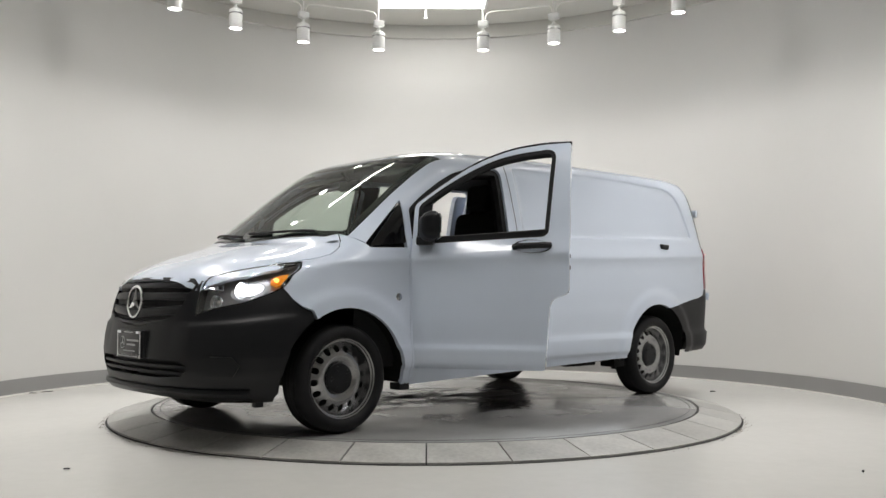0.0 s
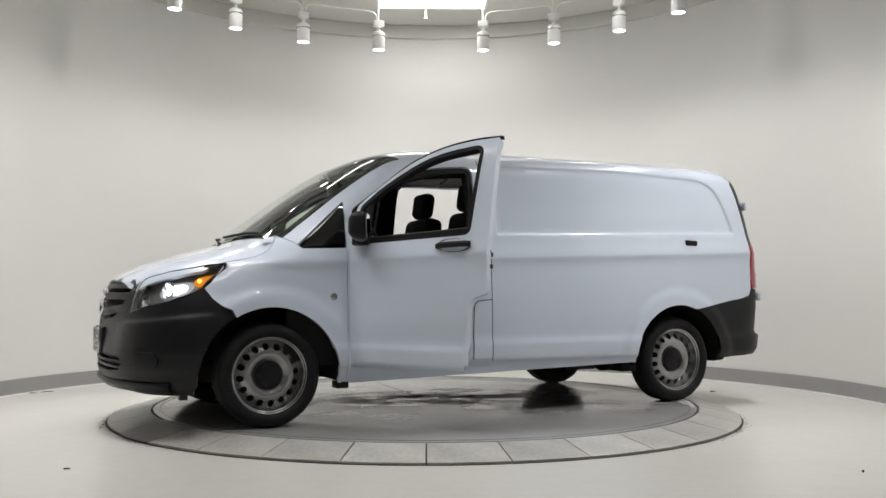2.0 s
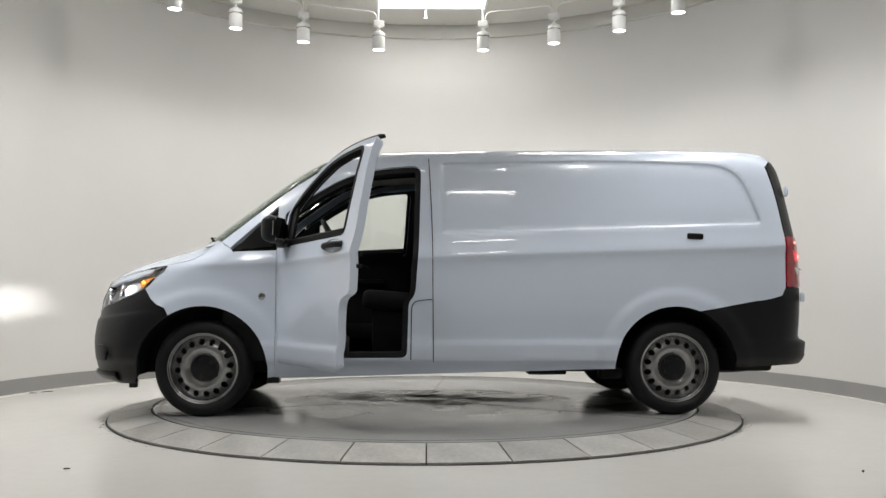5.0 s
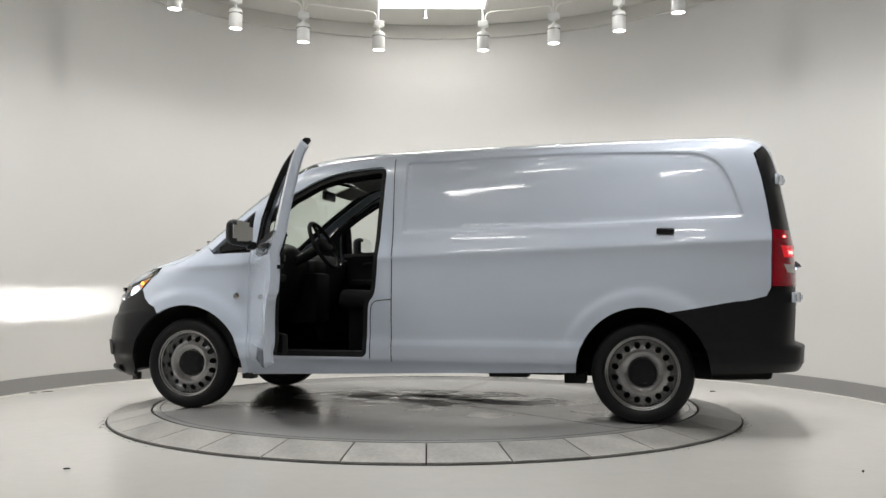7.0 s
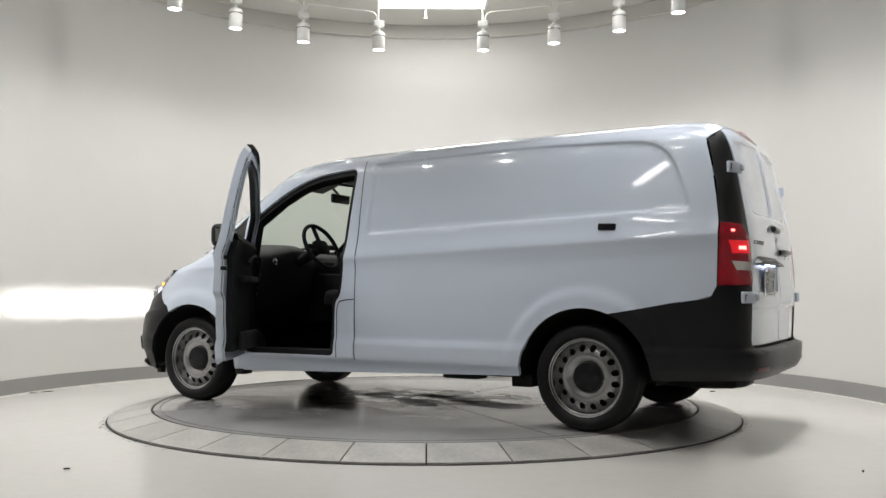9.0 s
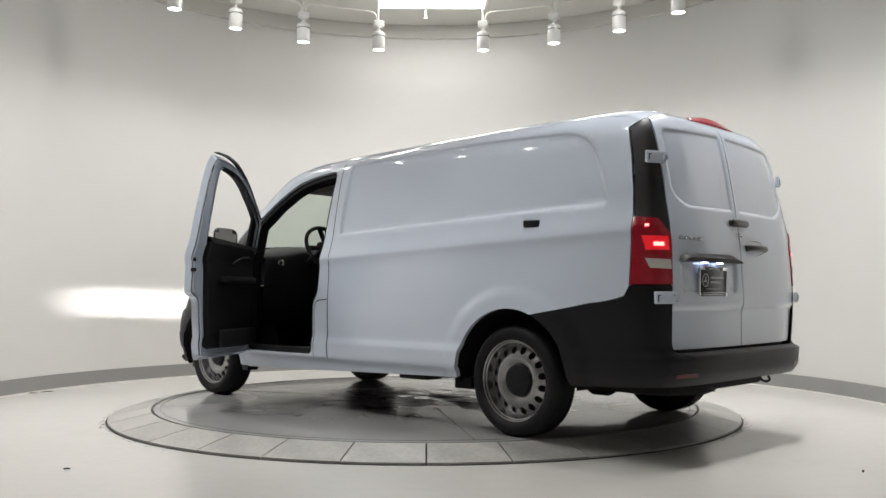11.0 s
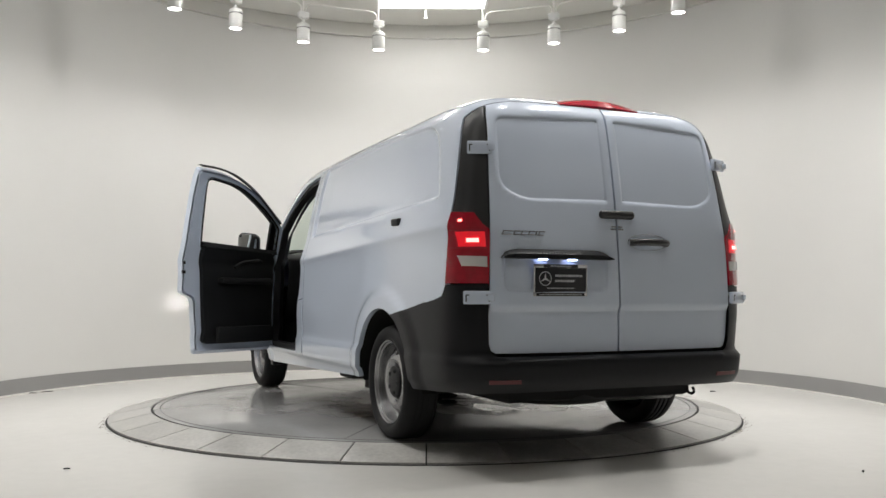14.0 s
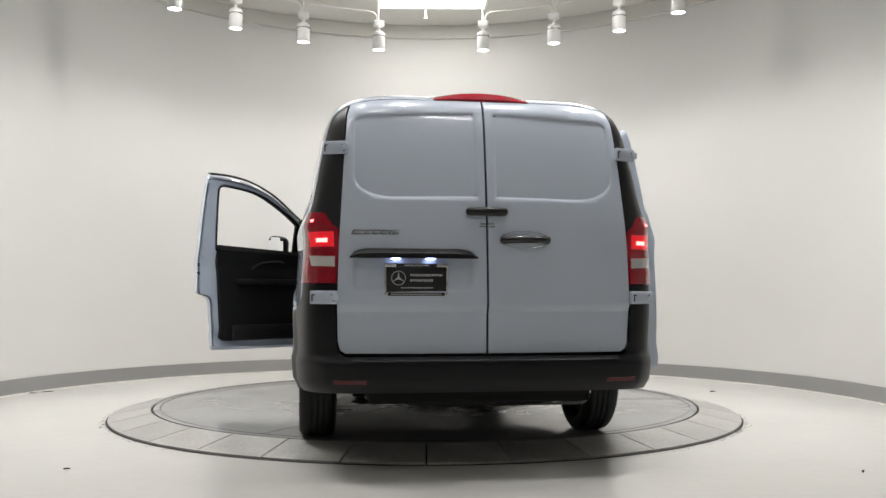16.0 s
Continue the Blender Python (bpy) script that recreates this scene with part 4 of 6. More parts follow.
# rear: doors, black corner pillars, tail lights, bumper
RW = (0.008, 1)
for s in (1, -1):
    edge = [(s * 0.003, 0.560), (s * 0.003, DOOR_TOP[0][1])] + [(s * y, z) for y, z in DOOR_TOP[1:]] + [(s * 0.695, 1.76), (s * 0.715, 1.5), (s * 0.738, 1.1), (s * 0.745, 0.80), (s * 0.740, 0.62), (s * 0.726, 0.578), (s * 0.70, 0.562)]
    rear_door = panel("rear_door", edge, on_rear, PAINT, van, res=0.024, back=0.03, lines=[(shrink(REAR_FIELDS[0 if s > 0 else 1], d), True) for d in (0, 0.005, 0.010, 0.0145)] + ([(shrink(PLATE_FIELD, d), True) for d in (0, 0.006, 0.012, 0.0185)] if s > 0 else []) + [([(s * 0.02, z), (s * 0.73, z)], False) for z in (0.787, 0.773)], label="white windowless rear cargo door")
    inner = [(0.672, 1.795), (0.697, 1.74), (0.718, 1.5), (0.74, 1.1), (0.748, 0.80), (0.738, 0.655), (0.703, 0.58), (0.65, 0.55)]
    up = [re(z, y) for y, z in inner[:4]]
    mid_in = [re(1.255, 0.7295), re(0.905, 0.7445)]
    sx = [(x, z) for x, z in REAR_SIDE]
    side_hi = [re(z, x=x) for x, z in ((-2.395, 1.26), (-2.375, 1.42), (-2.335, 1.62), (-2.305, 1.75))]
    outer = [(float(on_side(x, z, False).y) - 0.0015, z) for x, z in ((-2.395, 1.262), (-2.385, 1.34), (-2.375, 1.42), (-2.345, 1.60), (-2.32, 1.70), (-2.305, 1.76))] + [(float(EDGE[-1][1]), float(EDGE[-1][2]))]
    panel("pillar_backing", [(0.60, 1.825), (0.66, 0.87), (0.86, 0.87), (0.875, 1.26), (0.80, 1.62), (0.70, 1.83)], on_rear, SEAL, van, res=0.04, side=s, lift=-0.014, gap=0, back=0)
    panel("corner_pillar", [(DOOR_TOP[-1][0] + 0.004, DOOR_TOP[-1][1] - 0.002), (0.699, 1.76), (0.719, 1.5), (0.731, 1.262), (0.737, 1.14), (0.80, 1.14), (0.845, 1.20)] + outer, on_rear, PILLAR, van, res=0.014, side=s, label="satin black rear corner pillar")
    tail = [re(1.175, 0.735), re(0.905, 0.745), re(0.905, x=-2.387), re(1.08, x=-2.392), re(1.262, x=-2.397), re(1.255, 0.80)]
    tl = panel("tail_light", tail, wrap_rear, REDLENS, van, res=0.02, side=s, stretch=RW, lift=0.006, label="red tail light, lit")
    a_in, a_out = re(1.1, 0.745)[0], re(1.1, x=-2.40)[0]
    da = a_out - a_in
    panel("reverse_lens", [(a_in + da * 0.02, 0.985), (a_in + da * 0.02, 1.04), (a_in + da * 0.75, 1.045), (a_in + da * 0.62, 0.99)], wrap_rear, WHITELENS, tl, res=0.03, side=s, stretch=RW, lift=0.009, label="frosted white reversing light")
    panel("lit_lens", rounded([(a_in + da * 0.04, 1.083), (a_in + da * 0.04, 1.163), (a_in + da * 0.8, 1.163), (a_in + da * 0.72, 1.083)], 0.0), wrap_rear, LITRED, tl, res=0.03, side=s, stretch=RW, lift=0.0074, back=0, label="glowing red lens field")
    panel("brake_bulb", rounded([(a_in + da * 0.18, 1.105), (a_in + da * 0.18, 1.13), (a_in + da * 0.5, 1.13), (a_in + da * 0.5, 1.105)], 0.0), wrap_rear, REDBULB, tl, res=0.03, side=s, stretch=RW, lift=0.0088, back=0, label="glowing red bulb")
    panel("upper_bulb", [(a_in + da * 0.55, 1.205), (a_in + da * 0.55, 1.222), (a_in + da * 0.68, 1.222), (a_in + da * 0.68, 1.205)], wrap_rear, REDBULB, tl, res=0.03, side=s, stretch=RW, lift=0.0088, back=0)
    for zz in (1.075, 1.165):
        panel("lens_rib", [(a_in + da * 0.03, zz), (a_in + da * 0.03, zz + 0.006), (a_in + da * 0.95, zz + 0.008), (a_in + da * 0.95, zz + 0.002)], wrap_rear, REFLECTOR, tl, res=0.03, side=s, stretch=RW, lift=0.0075, back=0)

# rear bumper: black, wraps from the wheel arch round the back, with a ledge
def rear_bumper_point(u, v):
    p = Vector(wrap_rear(min(u, 90), v))
    if u > 90:
        x = -2.20 + (u - 90) * 0.012
        p = Vector((x, float(width(x, v)), v)) + Vector((0, side_relief(x, v), 0))
    t = max(0, min(1, (0.552 - v) / 0.022))
    low = max(0, min(1, (0.44 - v) / 0.10))
    bulge = (0.055 * t * t * (3 - 2 * t) - 0.05 * low * low) * max(0, min(1, (104 - u) / 54))
    n = Vector((-1, 0, 0)) if u < 50 else Vector((-1, 0, 0)).lerp(Vector((-0.55, 0.06, 0)), min((u - 50) / 40, 1))
    return p + n * bulge


def bump_u(x):
    return 90 + (x + 2.20) / 0.012


for s in (1, -1):
    line = [(0, 0.376), (0, 0.549), re(0.549, 0.700), re(0.562, 0.725), re(0.60, 0.741), re(0.80, 0.748), re(0.902, 0.746), re(0.902, x=-2.385), re(0.845, x=-2.355), re(0.822, x=-2.27), (bump_u(-2.10), 0.800), (bump_u(-1.82), 0.748)]
    line += [(bump_u(x), z) for x, z in arch(REAR_ARCH, 113, 178, 0.002)] + [(bump_u(-2.03), 0.358), (bump_u(-2.1), 0.358), (80, 0.370)]
    rb = panel("rear_bumper", line, rear_bumper_point, PLASTIC, van, res=0.022, side=s, stretch=(0.009, 1), gap=0.0003, back=0.0, lines=[([(0.5, z), (30, z)], False) for z in (0.546, 0.540, 0.534, 0.528)], label="matt black rear bumper" if s > 0 else "")
    panel("bumper_reflector", [(degrees_at(0.44, False, y=0.60), 0.418), (degrees_at(0.44, False, y=0.60), 0.442), (degrees_at(0.44, False, y=0.76), 0.442), (degrees_at(0.44, False, y=0.76), 0.418)], rear_bumper_point, REFLECTOR, rb, res=0.03, side=s, stretch=(0.009, 1), lift=0.004)


# ---------------------------------------------------------------- wheels
def wheel_mesh():
    meshes = {}
    bm = bmesh.new()
    prof = [(0.232, 0.055), (0.238, 0.078), (0.252, 0.094), (0.275, 0.103), (0.297, 0.102), (0.318, 0.092), (0.331, 0.078), (0.3375, 0.062)]
    grooves = []
    for yy in (0.052, 0.02, -0.012, -0.044):
        grooves += [(0.341, yy), (0.341, yy - 0.018), (0.334, yy - 0.019), (0.334, yy - 0.027)]
    prof = prof[:8] + grooves + [(0.341, -0.072), (0.331, -0.085), (0.318, -0.094), (0.29, -0.103), (0.25, -0.096), (0.232, -0.07)]
    prof = [(0.232 + (r - 0.232) * 0.835, h) for r, h in prof]
    lathe(bm, prof, 72, pose(0, 0, 0, -90), closed=True)
    meshes["tyre"] = bm
    # steel disc with a ring of round holes
    bm = bmesh.new()
    n = 16
    outline = [(0.212 * math.cos(2 * math.pi * k / 72), 0.212 * math.sin(2 * math.pi * k / 72)) for k in range(72)]
    holes = []
    for k in range(n):
        a = 2 * math.pi * (k + 0.5) / n
        holes.append([(0.176 * math.cos(a) + 0.0225 * math.cos(q) * math.cos(a) - 0.0195 * math.sin(q) * math.sin(a), 0.176 * math.sin(a) + 0.0225 * math.cos(q) * math.sin(a) + 0.0195 * math.sin(q) * math.cos(a)) for q in np.linspace(0, 2 * math.pi, 13)[:-1]])
    v, f = fill(outline, holes, 0.014)
    r = np.hypot(v[:, 0], v[:, 1])
    depth = np.interp(r, [0, 0.09, 0.105, 0.125, 0.148, 0.165, 0.19, 0.205, 0.213], [0.036, 0.036, 0.044, 0.054, 0.052, 0.044, 0.028, 0.018, 0.014])
    vs = [bm.verts.new((x, d, y)) for (x, y), d in zip(v, depth)]
    for t in f:
        bm.faces.new([vs[i] for i in t])
    bmesh.ops.recalc_face_normals(bm, faces=bm.faces[:])
    rim_edges = [e for e in bm.edges if e.is_boundary]
    ext = bmesh.ops.extrude_edge_only(bm, edges=rim_edges)
    bmesh.ops.translate(bm, vec=(0, -0.014, 0), verts=[g for g in ext["geom"] if isinstance(g, bmesh.types.BMVert)])
    lathe(bm, [(0.205, 0.008), (0.212, 0.024), (0.214, 0.046), (0.219, 0.066), (0.226, 0.070), (0.229, 0.080), (0.236, 0.084), (0.239, 0.080), (0.238, 0.072), (0.228, 0.05), (0.215, 0.0), (0.212, -0.06)], 72, pose(0, 0, 0, -90))
    meshes["rim"] = bm
    bm = bmesh.new()
    lathe(bm, [(0.0005, 0.060), (0.02, 0.060), (0.05, 0.058), (0.076, 0.056), (0.088, 0.051), (0.092, 0.044), (0.092, 0.03)], 40, pose(0, 0, 0, -90))
    for k in range(5):
        a = 2 * math.pi * k / 5 + 0.3
        lathe(bm, [(0.0135, 0.055), (0.0135, 0.061), (0.009, 0.0615), (0.0085, 0.052), (0.0004, 0.052)], 10, Matrix.Translation((0.062 * math.cos(a), 0, 0.062 * math.sin(a))) @ pose(0, 0, 0, -90))
    meshes["cap"] = bm
    bm = bmesh.new()
    lathe(bm, [(0.0005, -0.02), (0.17, -0.02), (0.205, -0.03), (0.205, -0.05), (0.0005, -0.05)], 40, pose(0, 0, 0, -90))
    meshes["brake"] = bm
    return meshes


def build_wheels():
    ms = wheel_mesh()
    tyre = part("wheel", ms["tyre"], RUBBER, van, "black tyre on a grey steel wheel", angle=50)
    rim = part("rim", ms["rim"], STEEL, tyre, "grey steel rim with round holes", angle=35)
    cap = part("hub_cap", ms["cap"], PLASTIC, tyre, "black plastic hub cap", angle=35)
    brake = part("brake_disc", ms["brake"], UNDER, tyre)
    first_ = True
    for x, s in ((1.6, 1), (-1.6, 1), (1.6, -1), (-1.6, -1)):
        m = pose(x, s * 0.818, DISC_Z + 0.3225, 0, 0, 0 if s > 0 else 180) @ pose(0, 0, 0, 0, 17 if x > 0 else -23, 0)
        if first_:
            tyre.matrix_basis = m
            first_ = False
        else:
            for src in (tyre,):
                cp = copy_thing(src, m)


build_wheels()

# wheel wells, underbody
def underbody():
    bm = bmesh.new()
    box(bm, -2.42, 2.2, -0.58, 0.58, 0.30, 0.44, 0.03)
    box(bm, -1.05, 1.05, -0.88, 0.88, 0.33, 0.44, 0.02)
    box(bm, -2.3, -2.05, -0.84, 0.84, 0.37, 0.46, 0.02)
    part("chassis", bm, UNDER, van, "dark underbody")
    bm = bmesh.new()
    tube(bm, [(-1.6, -0.75, 0.33), (-1.6, 0.75, 0.33)], 0.045, 12)
    lathe(bm, [(0.0005, 0.11), (0.09, 0.10), (0.12, 0.05), (0.12, -0.05), (0.09, -0.10), (0.0005, -0.11)], 20, pose(-1.6, 0, 0.32, 0, 90, 0))
    part("rear_axle", bm, UNDER, van)
    bm = bmesh.new()
    tube(bm, [(1.6, -0.75, 0.31), (1.6, 0.75, 0.31)], 0.035, 12)
    part("front_axle", bm, UNDER, van)
    bm = bmesh.new()
    tube(bm, smooth_line([(0.6, -0.2, 0.27), (-0.6, -0.25, 0.26), (-1.2, -0.40, 0.30), (-1.6, -0.45, 0.42), (-2.0, -0.40, 0.34), (-2.3, -0.42, 0.31)]), 0.03, 10)
    lathe(bm, [(0.0005, 0.28), (0.08, 0.27), (0.10, 0.24), (0.10, -0.24), (0.08, -0.27), (0.0005, -0.28)], 20, pose(-2.18, -0.36, 0.355, 90, 0, 0))
    part("exhaust", bm, STEEL, van, "dull metal exhaust")
    bm = bmesh.new()
    lathe(bm, [(0.0005, -0.06), (0.26, -0.06), (0.30, -0.04), (0.30, 0.04), (0.26, 0.06)], 32, pose(-2.12, 0.12, 0.335))
    part("spare_wheel", bm, RUBBER, van)
    for s in (1, -1):
        bm = bmesh.new()
        tube(bm, [(-1.52, s * 0.56, 0.22), (-1.52, s * 0.56, 0.46)], 0.028, 10)
        for z in np.linspace(0.23, 0.42, 6):
            lathe(bm, [(0.05, -0.008), (0.062, 0), (0.05, 0.008)], 14, pose(-1.66, s * 0.56, z), closed=True)
        part("spring", bm, UNDER, van)
        for cx, cz, cr in ARCHES:
            bm = bmesh.new()
            prof = [(cx + (cr + 0.012) * math.cos(radians(a)), cz + (cr + 0.012) * math.sin(radians(a))) for a in np.linspace(-4, 184, 34)]
            a_, b_ = [], []
            for x, z in prof:
                yo = float(width(x, max(z, 0.25))) - 0.012
                if cx > 0 and x > 1.5:
                    k = min((x - 1.5) / 0.35, 1)
                    yo += (min(yo, float(on_side(x, z).y) - 0.015) - yo) * k * k * (3 - 2 * k)
                if cx < 0 and x < -2.0:
                    yo -= 0.02
                a_.append(bm.verts.new((x, s * yo, z)))
                b_.append(bm.verts.new((x, s * 0.56, z)))
            for i in range(len(prof) - 1):
                bm.faces.new((a_[i], a_[i + 1], b_[i + 1], b_[i]))
            bm.faces.new(b_)
            part("wheel_well", bm, UNDER, van)
    for x, y in ((1.12, 0.86), (1.12, -0.86)):
        bm = bmesh.new()
        box(bm, x - 0.03, x + 0.05, y - 0.05, y + 0.05, 0.255, 0.30, 0.006)
        part("mud_guard", bm, PLASTIC, van)
    for x0, x1, z0 in ((-0.86, -0.60, 0.305), (-1.24, -1.10, 0.275)):
        for s in (1, -1):
            bm = bmesh.new()
            box(bm, x0, x1, s * 0.80 - 0.07, s * 0.80 + 0.07, z0, 0.345, 0.008)
            part("sill_guard", bm, UNDER, van)
    bm = bmesh.new()
    box(bm, 2.07, 2.12, 0.74, 0.79, 0.215, 0.27, 0.006)
    part("tow_tab", bm, PLASTIC, van)
    bm = bmesh.new()
    tube(bm, smooth_line([(-2.40, -0.56, 0.35), (-2.42, -0.56, 0.318), (-2.45, -0.56, 0.31), (-2.47, -0.56, 0.325), (-2.46, -0.56, 0.345)]), 0.008, 8)
    part("tow_eye", bm, UNDER, van)


underbody()


# ---------------------------------------------------------------- driver's door, swung open
def grow(loop, d):
    """Move a loop outwards (d > 0) or inwards."""
    pts = np.array([tuple(p) for p in loop])
    area = 0.5 * np.sum(pts[:, 0] * np.roll(pts[:, 1], -1) - np.roll(pts[:, 0], -1) * pts[:, 1])
    t = np.roll(pts, -1, 0) - np.roll(pts, 1, 0)
    n = np.stack([t[:, 1], -t[:, 0]], 1) / np.maximum(np.linalg.norm(t, axis=1, keepdims=True), 1e-9)
    return [tuple(p) for p in pts + n * d * (1 if area > 0 else -1)]


def plain_side(u, v):
    return on_side(u, v, False)


DOOR = rounded(DOOR_LINE, [0.02, 0, 0, 0.02, 0.1, 0.1, 0.1, 0.1, 0.05, 0.02, 0.1, 0.03, 0.03, 0.02, 0.02])
WINDOW = [tuple(p) for p in SIDE_WINDOW]
TRIM = rounded([(1.03, 0.46), (1.04, 1.16), (0.98, 1.215), (0.27, 1.235), (0.255, 1.20), (0.29, 0.80), (0.31, 0.46)], [0.06, 0.03, 0.03, 0.02, 0.02, 0.05, 0.06])
HINGE = Matrix.Translation((1.10, 0.935, 0)) @ Matrix.Rotation(radians(-57.5), 4, "Z") @ Matrix.Translation((-1.10, -0.935, 0))


def side_door(name, side, label):
    door = panel(name, DOOR, plain_side, PAINT, van, [grow(WINDOW, 0.024)], res=0.03, side=side, back=0.05, gap=0.002, label=label, lines=DOOR_CREASES)
    panel("inner_shell", grow(DOOR, -0.012), plain_side, PAINT, door, [grow(WINDOW, 0.022)], res=0.05, side=side, lift=-0.052, back=0.01)
    panel("window_seal", grow(WINDOW, 0.026), plain_side, SEAL, door, [WINDOW], res=0.03, side=side, lift=0.0015, back=0.04, gap=0, label="black window seal")
    panel("inner_seal", grow(WINDOW, 0.024), plain_side, SEAL, door, [grow(WINDOW, 0.004)], res=0.03, side=side, lift=-0.056, back=0, gap=0)
    panel("door_trim", TRIM, plain_side, DARKTRIM, door, res=0.05, side=side, lift=-0.092, back=-0.04, label="black plastic door trim")
    # belt sill under the glass
    bm = bmesh.new()
    pts = [on_side(x, 1.196 + 0.04 * (1.045 - x) / 0.78, False) for x in np.linspace(1.05, 0.25, 9)]
    prev = None
    for p in pts:
        y = p.y
        ring = [bm.verts.new((p.x, side * (y + dy), p.z + dz)) for dy, dz in ((0.006, -0.018), (0.007, 0.008), (-0.004, 0.016), (-0.08, 0.014), (-0.092, -0.02))]
        if prev:
            for a in range(4):
                bm.faces.new((prev[a], ring[a], ring[a + 1], prev[a + 1]))
        prev = ring
    part("belt_seal", bm, SEAL, door)
    # black trim along the top edge, seen when open
    bm = bmesh.new()
    line = [p for p in DOOR if p[1] > 1.44]
    line = smooth_line([(1.10, 1.43), (0.95, 1.537), (0.77, 1.657), (0.62, 1.728), (0.46, 1.778), (0.28, 1.804), (0.112, 1.808)], 4)
    prev = None
    for u, v in line:
        p = on_side(u, v - 0.006, False)
        ring = [bm.verts.new((u, side * (p.y - dy), v + dz)) for dy, dz in ((0.010, 0.003), (0.014, 0.007), (0.046, 0.008), (0.056, -0.012))]
        if prev:
            for a in range(3):
                bm.faces.new((prev[a], ring[a], ring[a + 1], prev[a + 1]))
        prev = ring
    part("top_seal", bm, SEAL, door, "black rubber door-top seal")
    # armrest and grab recess, pocket
    bm = bmesh.new()
    y = 0.80
    box(bm, 0.42, 0.98, side * 0.815 - 0.03, side * 0.815 + 0.03, 0.93, 0.98, 0.02)
    part("armrest", bm, DARKTRIM, door)
    bm = bmesh.new()
    box(bm, 0.38, 0.98, side * 0.80 - 0.022, side * 0.80 + 0.022, 0.47, 0.60, 0.02)
    part("door_pocket", bm, DARKTRIM, door)
    bm = bmesh.new()
    tube(bm, smooth_line([(0.55, side * 0.79, 1.06), (0.62, side * 0.775, 1.10), (0.78, side * 0.775, 1.12), (0.85, side * 0.79, 1.11)]), 0.011, 8)
    part("inner_handle", bm, DARKTRIM, door)
    # outer handle: dark grip over a shaded dish
    cx, cz = 0.335, 1.146
    dish = [(cx + 0.118 * math.cos(a), cz + 0.042 * math.sin(a) + 0.004 * math.cos(a)) for a in np.linspace(0, 2 * math.pi, 25)[:-1]]

    def dished(u, v):
        p = on_side(u, v, False)
        q = min(1, ((u - cx) / 0.118) ** 2 + ((v - cz) / 0.042) ** 2)
        return Vector((u, p.y + 0.003 - 0.02 * (1 - q), v))
    panel("handle_dish", dish, dished, GLOSSBLACK if side > 0 else PAINT, door, res=0.012, side=side, back=0.0, gap=0)
    y0 = float(on_side(cx, cz, False).y)
    bm = bmesh.new()
    pts = smooth_line([(cx + 0.112, y0 + 0.004, cz - 0.004), (cx + 0.08, y0 + 0.022, cz + 0.001), (cx, y0 + 0.034, cz + 0.004), (cx - 0.08, y0 + 0.026, cz + 0.006), (cx - 0.115, y0 + 0.006, cz + 0.006)], 5)
    pts = [(x, side * y_, z) for x, y_, z in pts]
    tube(bm, pts, 0.019, 12)
    part("door_handle", bm, PLASTIC, door, "black door handle")
    bm = bmesh.new()
    box(bm, cx - 0.035, cx + 0.075, side * y0 - 0.004, side * y0 + 0.012, cz - 0.044, cz - 0.013, 0.009)
    part("handle_plate", bm, PAINT, door, "white handle scoop")
    # rear edge fittings
    bm = bmesh.new()
    box(bm, 0.108, 0.116, side * 0.875 - 0.02, side * 0.875 + 0.02, 1.005, 1.03, 0.003)
    part("latch", bm, SEAL, door, "black door latch")
    bm = bmesh.new()
    box(bm, 0.107, 0.112, side * 0.865 - 0.012, side * 0.865 + 0.012, 1.075, 1.10, 0.003)
    part("edge_plug", bm, SEAL, door, "small black plug in the door edge")
    # mirror on the front corner
    fold = 27 if side > 0 else -22
    bm = bmesh.new()
    vs = box(bm, -0.058, 0.058, -0.098, 0.098, -0.098, 0.098, 0.054, segments=5)
    for v in bm.verts:
        f = (v.co.x + 0.062) / 0.124
        v.co.z *= 1 - 0.22 * f
        v.co.y *= 1 - 0.16 * f
        v.co.z += 0.012 * (v.co.y / 0.125)
    bmesh.ops.transform(bm, matrix=pose(0.955, side * 1.04, 1.272, 0, 0, fold), verts=bm.verts[:])
    box(bm, 0.95, 1.06, side * 0.945 - 0.03, side * 0.945 + 0.03, 1.16, 1.215, 0.012)
    mirror = part("mirror", bm, PLASTIC, door, "black door mirror housing")
    bm = bmesh.new()
    box(bm, -0.062, -0.057, -0.078, 0.078, -0.076, 0.076, 0.0)
    for v in bm.verts:
        v.co.z += 0.012 * (v.co.y / 0.125)
    bmesh.ops.bevel(bm, geom=[e for e in bm.edges if abs(e.verts[0].co.x - e.verts[1].co.x) > 0.003], offset=0.03, segments=4, affect="EDGES")
    bmesh.ops.transform(bm, matrix=pose(0.955, side * 1.04, 1.272, 0, 0, fold), verts=bm.verts[:])
    part("mirror_glass", bm, MIRROR, door, "mirror glass")
    # black sail by the mirror
    panel("mirror_sail", rounded([(1.052, 1.19), (1.052, 1.405), (0.985, 1.45), (0.985, 1.19)], 0.01), plain_side, PLASTIC, door, res=0.04, side=side, lift=-0.01, back=0.02)
    return door


driver = side_door("driver_door", 1, "white driver door swung open, window down")
driver.matrix_basis = HINGE
passenger = side_door("passenger_door", -1, "white closed passenger door")
panel("passenger_window", WINDOW, plain_side, SIDEGLASS, passenger, res=0.06, side=-1, lift=-0.02, back=0).visible_shadow = False

